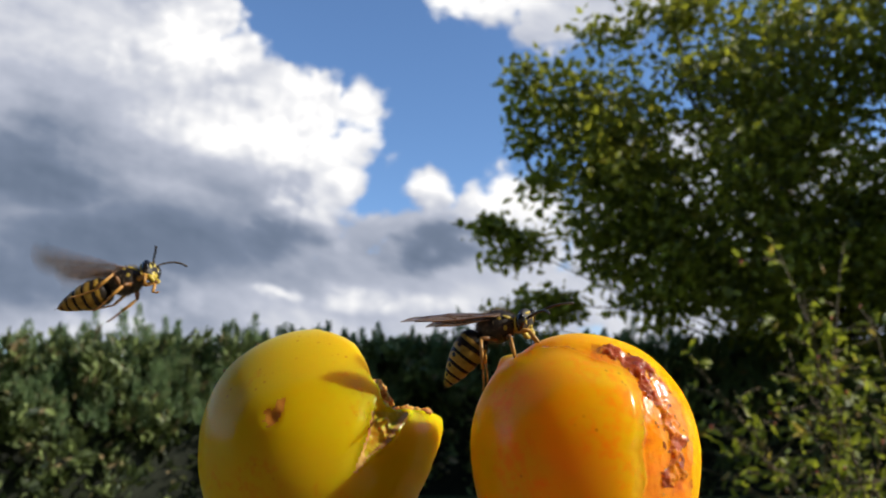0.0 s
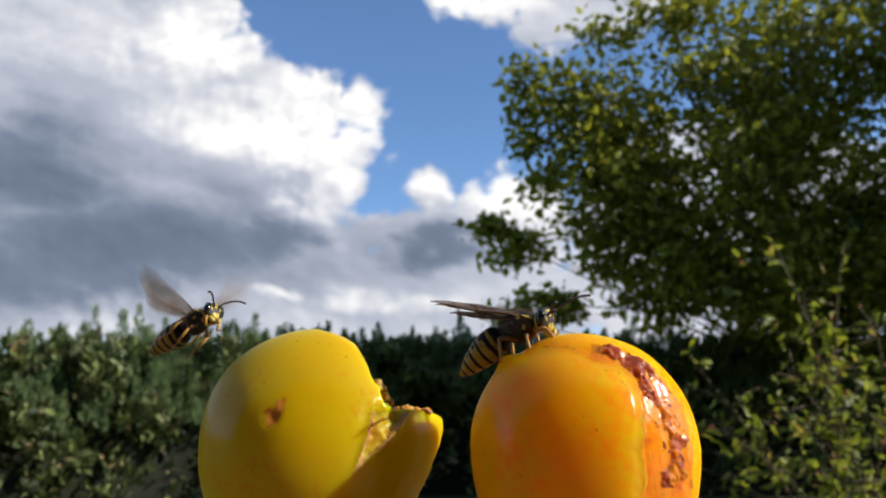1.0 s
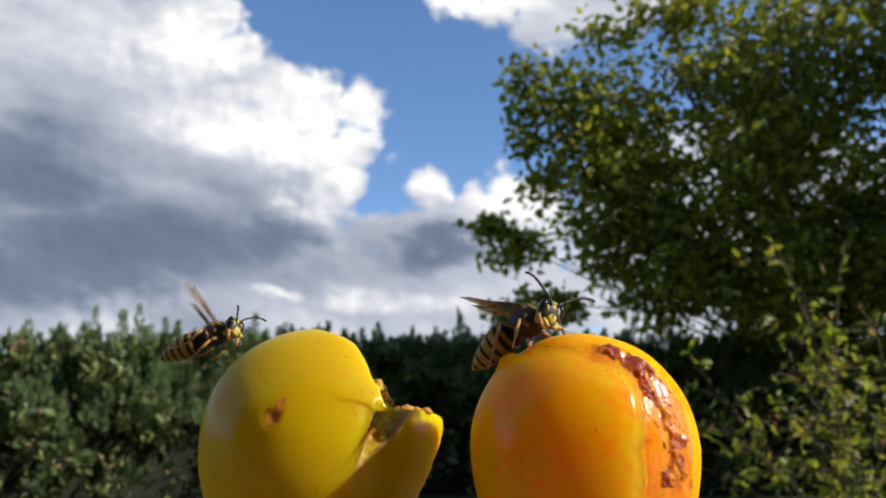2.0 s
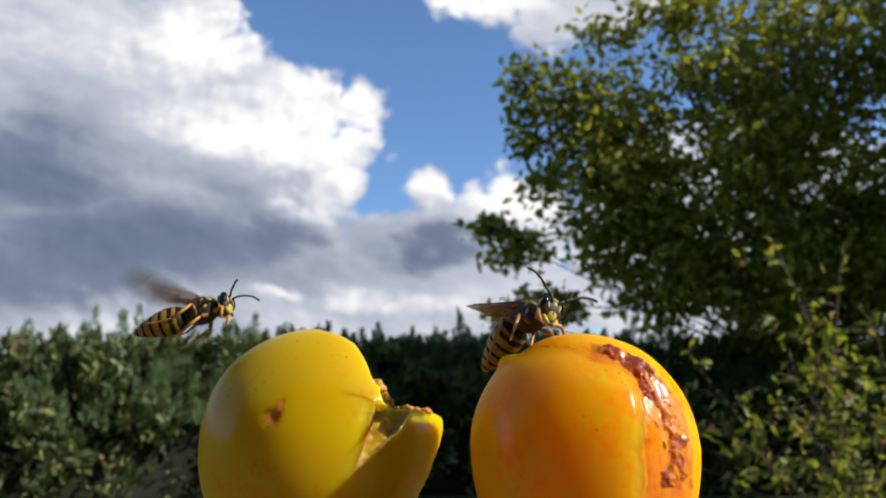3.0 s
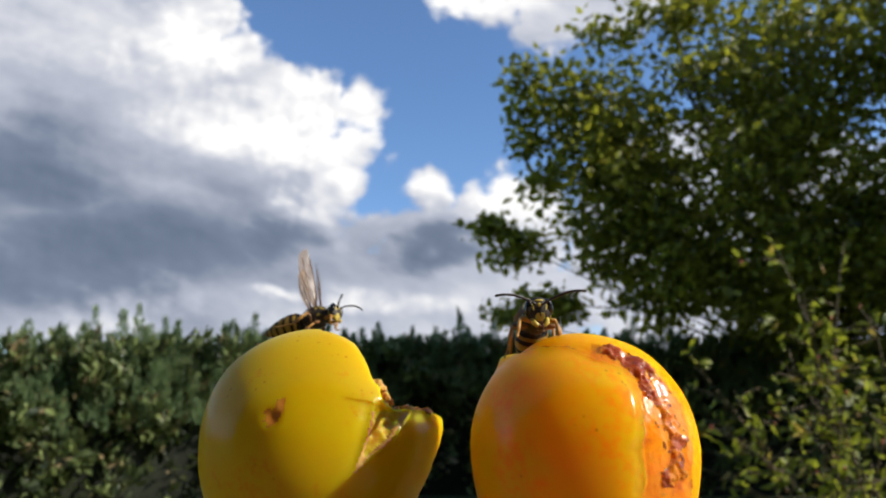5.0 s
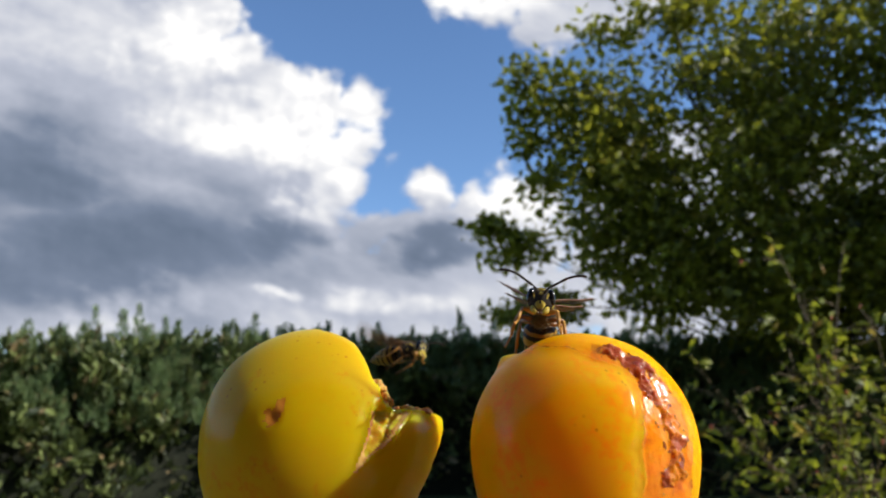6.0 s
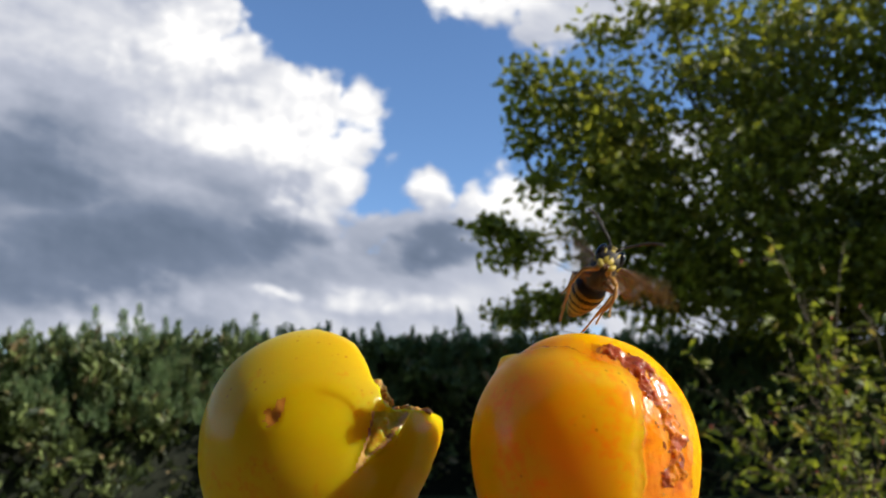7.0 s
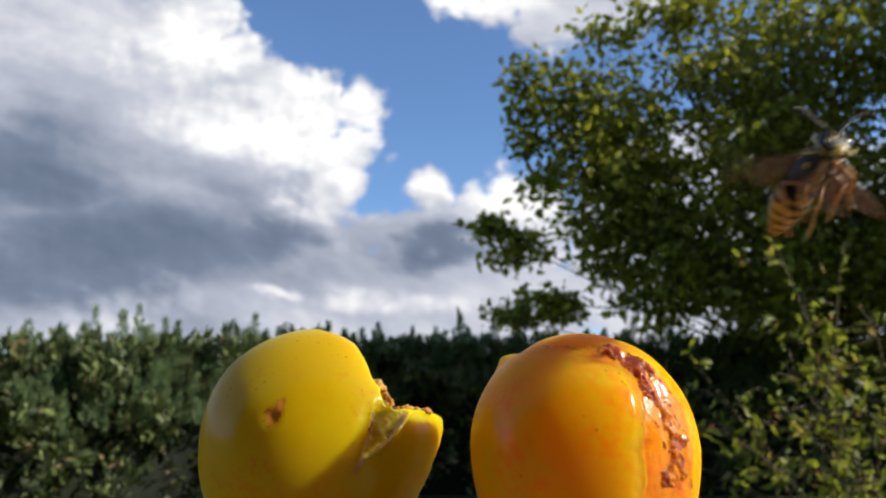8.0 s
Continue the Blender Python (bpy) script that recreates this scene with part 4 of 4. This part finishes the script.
                    rad.append((0.14 if i % 2 else 0.105) * MM)
            toes.append(js[4])
            rad.append(0.05 * MM)
            part("foot", mesh("foot", *tube(mm(toes), rad, 8), M_LEG if style == "standing" or k != 1 else M_LEGD), leg, "thin jointed orange foot")
            P.setdefault("leg", []).append(leg)
    # wings
    for sy in (1, -1):
        for nm, hinge, span, chord in (("forewing", (0.85, 1.35, 1.25), 12.6, 3.3), ("hindwing", (-0.35, 1.35, 1.10), 8.4, 2.3)):
            me, vein = wing_mesh(span, chord, sy, FOLD.get(style, 1.0) if nm == "forewing" else 0.9)
            me.materials[0] = M_WING if style == "flying" else M_WING_FOLDED
            wg = part(nm, me, ob, "clear brownish veined wing", pose(hinge[0] * MM, hinge[1] * sy * MM, hinge[2] * MM))
            part("vein_net", vein, wg, "dark brown wing veins")
            P.setdefault("wing", []).append((wg, sy, nm, Vector((hinge[0], hinge[1] * sy, hinge[2])) * MM))
    return ob, P


FOLD = {"standing": 0.62, "flying": 1.0}
flier, flier_parts = wasp("yellow and black wasp hovering with trailing legs", "flying")
feeder, feeder_parts = wasp("yellow and black wasp feeding on the orange plum", "standing", 1.4, 1.3)


# ---- what moves ----
FLIER = [(0.00, -0.05107, 0.11034, 0.81114, 0.9664, -0.1528, -0.2059, -0.0187),
         (0.30, -0.04789, 0.11444, 0.80958, 0.9668, -0.1656, -0.1785, -0.0778),
         (0.50, -0.04692, 0.11813, 0.80822, 0.9574, -0.1710, -0.1616, -0.1675),
         (0.60, -0.04560, 0.11957, 0.80758, 0.9524, -0.1779, -0.1872, -0.1618),
         (0.90, -0.04484, 0.12427, 0.80632, 0.9515, -0.1793, -0.1801, -0.1735),
         (1.00, -0.04489, 0.12635, 0.80663, 0.9484, -0.1594, -0.1800, -0.2069),
         (1.20, -0.04464, 0.13019, 0.80520, 0.9511, -0.1784, -0.1744, -0.1821),
         (1.50, -0.04392, 0.13085, 0.80476, 0.9534, -0.1766, -0.1307, -0.2069),
         (1.70, -0.04306, 0.13045, 0.80453, 0.9570, -0.1727, -0.1599, -0.1698),
         (2.80, -0.04030, 0.11674, 0.80592, 0.9741, -0.1598, -0.1556, -0.0373),
         (3.00, -0.03960, 0.11343, 0.80674, 0.9727, -0.1627, -0.1654, -0.0015),
         (3.10, -0.03835, 0.11060, 0.80628, 0.9761, -0.1536, -0.1520, 0.0213),
         (3.40, -0.03721, 0.10977, 0.80636, 0.9736, -0.1545, -0.1643, 0.0342),
         (3.50, -0.03659, 0.11001, 0.80670, 0.9703, -0.1620, -0.1759, 0.0376),
         (3.70, -0.03478, 0.10903, 0.80655, 0.9738, -0.1541, -0.1626, 0.0406),
         (4.00, -0.03426, 0.11666, 0.80882, 0.9735, -0.1725, -0.1492, 0.0167),
         (4.20, -0.03263, 0.11921, 0.80821, 0.9785, -0.1549, -0.1361, 0.0054),
         (4.40, -0.03043, 0.12133, 0.80848, 0.9772, -0.1573, -0.1428, -0.0029),
         (4.50, -0.03036, 0.12393, 0.80942, 0.9706, -0.1704, -0.1686, -0.0231),
         (4.60, -0.02948, 0.12784, 0.80930, 0.9776, -0.1585, -0.1330, -0.0386),
         (4.70, -0.02853, 0.12870, 0.80927, 0.9760, -0.1603, -0.1345, -0.0604),
         (5.20, -0.02292, 0.15107, 0.80931, 0.9726, -0.1563, -0.1017, -0.1389),
         (5.80, -0.01180, 0.16841, 0.80676, 0.9261, -0.1416, -0.0744, -0.3416),
         (6.00, -0.00873, 0.17275, 0.80555, 0.9548, -0.1382, -0.0380, -0.2606),
         (6.20, -0.00354, 0.17373, 0.80232, 0.9539, -0.1637, -0.1181, -0.2220),
         (6.40, 0.00138, 0.17525, 0.80028, 0.9498, -0.1681, -0.1286, -0.2305),
         (6.50, 0.00262, 0.17608, 0.79932, 0.9295, -0.1336, -0.0691, -0.3368),
         (6.60, 0.00585, 0.17590, 0.79788, 0.9319, -0.1600, -0.1105, -0.3061),
         (6.80, 0.01156, 0.17702, 0.79536, 0.9355, -0.1446, -0.0736, -0.3138),
         (7.00, 0.01748, 0.17996, 0.79134, 0.9256, -0.1406, -0.0691, -0.3445),
         (7.40, 0.02736, 0.18098, 0.78461, 0.9159, -0.1322, -0.0561, -0.3749),
         (8.00, 0.03429, 0.18106, 0.78089, 0.9070, -0.1108, -0.0204, -0.4057)]
FEEDER = [(0.00, 0.00752, 0.09654, 0.80205, 0.9835, 0.0866, -0.1480, -0.0577),
          (0.50, 0.00994, 0.09728, 0.80223, 0.9622, 0.1589, -0.1820, -0.1260),
          (1.00, 0.01072, 0.09782, 0.80221, 0.9684, 0.0437, -0.1522, -0.1927),
          (1.50, 0.01139, 0.09618, 0.80241, 0.9061, -0.1756, -0.0921, -0.3738),
          (3.00, 0.01231, 0.09688, 0.80345, 0.8744, -0.2110, 0.0004, -0.4369),
          (3.50, 0.01206, 0.09766, 0.80353, 0.8511, -0.1903, 0.0011, -0.4893),
          (4.00, 0.01147, 0.09889, 0.80385, 0.8361, -0.0582, -0.0354, -0.5444),
          (4.50, 0.01201, 0.09939, 0.80381, 0.6699, -0.1662, 0.1222, -0.7132),
          (4.70, 0.01278, 0.09896, 0.80365, 0.6994, -0.0762, -0.0523, -0.7087),
          (5.80, 0.01327, 0.09794, 0.80358, 0.6710, -0.0948, -0.0465, -0.7339),
          (6.00, 0.01390, 0.09775, 0.80436, 0.6425, -0.1514, -0.0487, -0.7496),
          (6.20, 0.01529, 0.09596, 0.80426, 0.6496, -0.2170, -0.0320, -0.7279),
          (6.40, 0.01675, 0.09579, 0.80399, 0.6282, -0.3185, 0.0283, -0.7093),
          (6.50, 0.01734, 0.09556, 0.80404, 0.6277, -0.3748, 0.0287, -0.6817),
          (6.60, 0.01792, 0.09543, 0.80597, 0.6294, -0.3557, 0.1676, -0.6703),
          (6.80, 0.01958, 0.09537, 0.80710, 0.6705, -0.2969, 0.0769, -0.6755),
          (7.00, 0.02130, 0.09234, 0.80889, 0.6863, -0.2759, 0.0761, -0.6687),
          (7.20, 0.02432, 0.08979, 0.81104, 0.6767, -0.2552, 0.0501, -0.6888),
          (7.40, 0.02834, 0.08767, 0.81371, 0.6691, -0.2806, 0.0427, -0.6869),
          (7.50, 0.02970, 0.08631, 0.81391, 0.6922, -0.2454, 0.0706, -0.6750),
          (7.60, 0.03344, 0.08492, 0.81590, 0.6850, -0.2555, 0.0026, -0.6822),
          (7.70, 0.03531, 0.08367, 0.81671, 0.6819, -0.2395, 0.0062, -0.6911),
          (7.80, 0.03892, 0.08238, 0.81708, 0.6927, -0.2228, 0.0016, -0.6860),
          (7.90, 0.04130, 0.08118, 0.81754, 0.6657, -0.2317, 0.0291, -0.7087),
          (8.00, 0.04469, 0.07970, 0.81907, 0.7720, -0.0867, -0.1567, -0.6098)]
# wing strokes: time, right wing (lift, sweep), left wing (lift, sweep)
HOVER_WINGS = [(0, (15, 44), (30, 80)), (0.5, (6, -16), (48, -26)), (1, (6, -16), (54, -41)), (1.5, (39, 86), (38, 86)), (3, (36, 64), (39, 80)),
               (3.5, (33, 80), (33, 84)), (4, (42, 76), (45, 80)), (4.5, (58, -58), (60, -62)), (6, (18, 46), (24, 60)), (6.5, (27, 58), (24, -11))]
LEAVE_WINGS = [(6.5, (12, -8), (24, 22)),
               (6.6, (6, 25), (24, 16)),
               (6.8, (12, 22), (18, 16)),
               (7.0, (36, 43), (21, 28)),
               (7.2, (33, 4), (-6, 22)),
               (7.4, (27, 43), (12, 43)),
               (7.5, (24, 1), (-3, 13)),
               (7.6, (27, 4), (-15, -14)),
               (7.7, (18, 43), (9, 34)),
               (7.8, (0, 22), (-3, 1)),
               (7.9, (12, 19), (27, 13)),
               (8.0, (33, 73), (-21, 19))]


def wing_pose(side, hinge, lift, sweep, twist=0.0):
    """A wing raised by lift and swept back by sweep degrees."""
    return Matrix.Translation(hinge) @ pose(0, 0, 0, 0, 0, sweep * side) @ pose(0, 0, 0, lift * side, 0, 0) @ pose(0, 0, 0, 0, twist, 0)


def beat(parts, start, end, known, calm):
    """Wing rows: at rest until start, then beating every 1/30 s, with known strokes at known times."""
    known = {round(t * 30): {-1: r, 1: q} for t, r, q in known}
    for wg, side, nm, hinge in parts["wing"]:
        rear = nm == "hindwing"
        rows = []
        for t, right, left, twist in calm:
            lift, sweep = left if side > 0 else right
            rows.append((t, wing_pose(side, hinge, lift - 3 * rear, sweep - 3 * rear, twist)))
        for f in range(round(start * 30), round(end * 30) + 1):
            near = min(known, key=lambda q: abs(q - f))
            lift, sweep = known[near][side]
            if f != near:
                up, back = ((30, 8), (-36, -12), (-12, 0), (30, 10))[(f - near) % 4]
                lift, sweep = lift + up, sweep + back
            if rear:
                lift, sweep = lift - 5, sweep + 12
            rows.append((f / 30, wing_pose(side, hinge, lift, sweep, -12)))
        walk(wg, rows)


def body_pose(row):
    t, x, y, z, *q = row
    return Matrix.LocRotScale((x, y, z), Quaternion(q), None)


def motions():
    walk(flier, [(r[0], body_pose(r)) for r in FLIER])
    walk(feeder, [(r[0], body_pose(r)) for r in FEEDER])
    beat(flier_parts, 0.0, 8.0, HOVER_WINGS, [])
    beat(feeder_parts, 6.5, 8.0, LEAVE_WINGS, RESTING)
    for parts, bends in ((flier_parts, FLIER_BEND), (feeder_parts, FEEDER_BEND)):
        walk(parts["abdomen"], [(t, pose(-2.30 * MM, 0, -0.25 * MM, 0, -a, b)) for t, a, b in bends])
    for parts, nods in ((flier_parts, FLIER_NOD), (feeder_parts, FEEDER_NOD)):
        walk(parts["head"], [(t, pose(2.75 * MM, 0, 0.05 * MM, c, a, b)) for t, a, b, c in nods])
    for ant, side in zip(feeder_parts["antenna"], (1, -1)):
        base = Vector((1.65, 0.34 * side, 0.42)) * (1.02 * MM)
        walk(ant, [(t, Matrix.Translation(base) @ pose(0, 0, 0, 0, -up, out * side) @ Matrix.Translation(-base)) for t, up, out in FEELERS])
    for i, leg in enumerate(feeder_parts["leg"]):
        side, k = (1 if i < 3 else -1), i % 3
        at = leg.matrix_basis.translation.copy()
        rows = []
        for t, swing in STANDS:
            a = swing * (1 if (i + k) % 2 else -1)
            rows.append((t, Matrix.Translation(at) @ pose(0, 0, 0, a * 0.4, a, 0)))
        for t, (rx, ry, rz) in LEGS_OFF[k]:
            rows.append((t, Matrix.Translation(at) @ pose(0, 0, 0, rx * side, ry, rz * side)))
        walk(leg, rows)


# resting wings: time, right wing (lift, sweep), left wing (lift, sweep), twist
RESTING = [(0.0, (12, 76), (12, 80), 21), (0.5, (22, 76), (21, 76), 20), (1.0, (26, 86), (24, 86), 20), (1.5, (29, 72), (30, 86), 14), (3.0, (15, 79), (15, 86), -8), (3.5, (15, 79), (15, 86), -8),
           (4.0, (12, 84), (10, 50), 0), (4.5, (8, 84), (8, 84), 0), (5.6, (14, 70), (14, 70), 0), (6.0, (33, 49), (27, 52), -6), (6.2, (42, 40), (30, 46), -10), (6.4, (27, 7), (27, 49), -12)]
# bend of the abdomen: time, downward, sideways degrees
FLIER_BEND = [(0.0, -6, 0), (1.0, 0, 0), (3.0, -4, 0), (8.0, 0, 0)]
FEEDER_BEND = [(0.0, 35, 0), (0.5, 20, -2), (1.0, 20, 1), (1.5, 21, 9), (3.0, 35, -4), (3.5, 30, -3), (4.0, 20, -4), (4.5, 20, 5), (4.7, 44, 0), (5.8, 44, 0), (6.0, 42, 0), (6.2, 38, 0), (6.4, 30, 0), (6.5, 30, 0), (6.6, 6, 5), (6.8, 9, 3), (7.0, 8, 3), (7.2, 7, 1), (7.4, 10, 1), (7.5, 11, 1), (7.6, 14, -1), (7.7, 13, 0), (7.8, 8, 1), (7.9, 9, 3), (8.0, 9, -7)]
# nod of the head: time, down, turn, tilt
FLIER_NOD = [(0.0, 8, -12, 0), (3.0, 6, -10, 0), (8.0, 6, -10, 0)]
FEEDER_NOD = [(0.0, 16, -34, 0), (0.5, 14, -28, 0), (1.0, 14, -22, 0), (1.5, 16, -14, 0), (3.0, 14, -10, 0), (4.0, 12, 0, 0), (4.5, 12, 8, 10), (5.8, 8, 0, 0), (6.5, 0, 0, 0), (8.0, -6, 0, 0)]
# antennae of the feeding wasp: time, raised, spread degrees
FEELERS = [(0.0, -8, -30), (1.0, 0, -20), (1.5, 24, 8), (3.0, 24, 8), (3.5, 24, 8), (4.0, 10, 10), (4.5, -14, 14), (5.8, 6, 10), (6.5, 26, -8), (8.0, 15, 0)]
STANDS = [(0.0, 0), (0.5, 4), (1.0, -3), (1.5, 3), (3.0, -4), (4.0, 5), (4.7, -3), (5.8, 4), (6.2, -4), (6.6, 2)]
LEGS_OFF = [[(7.0, (5, 55, 0)), (8.0, (5, 80, 0))], [(7.0, (-20, 30, 0)), (8.0, (-25, 48, 0))], [(7.0, (-15, 20, 0)), (8.0, (-20, 26, 0))]]

motions()
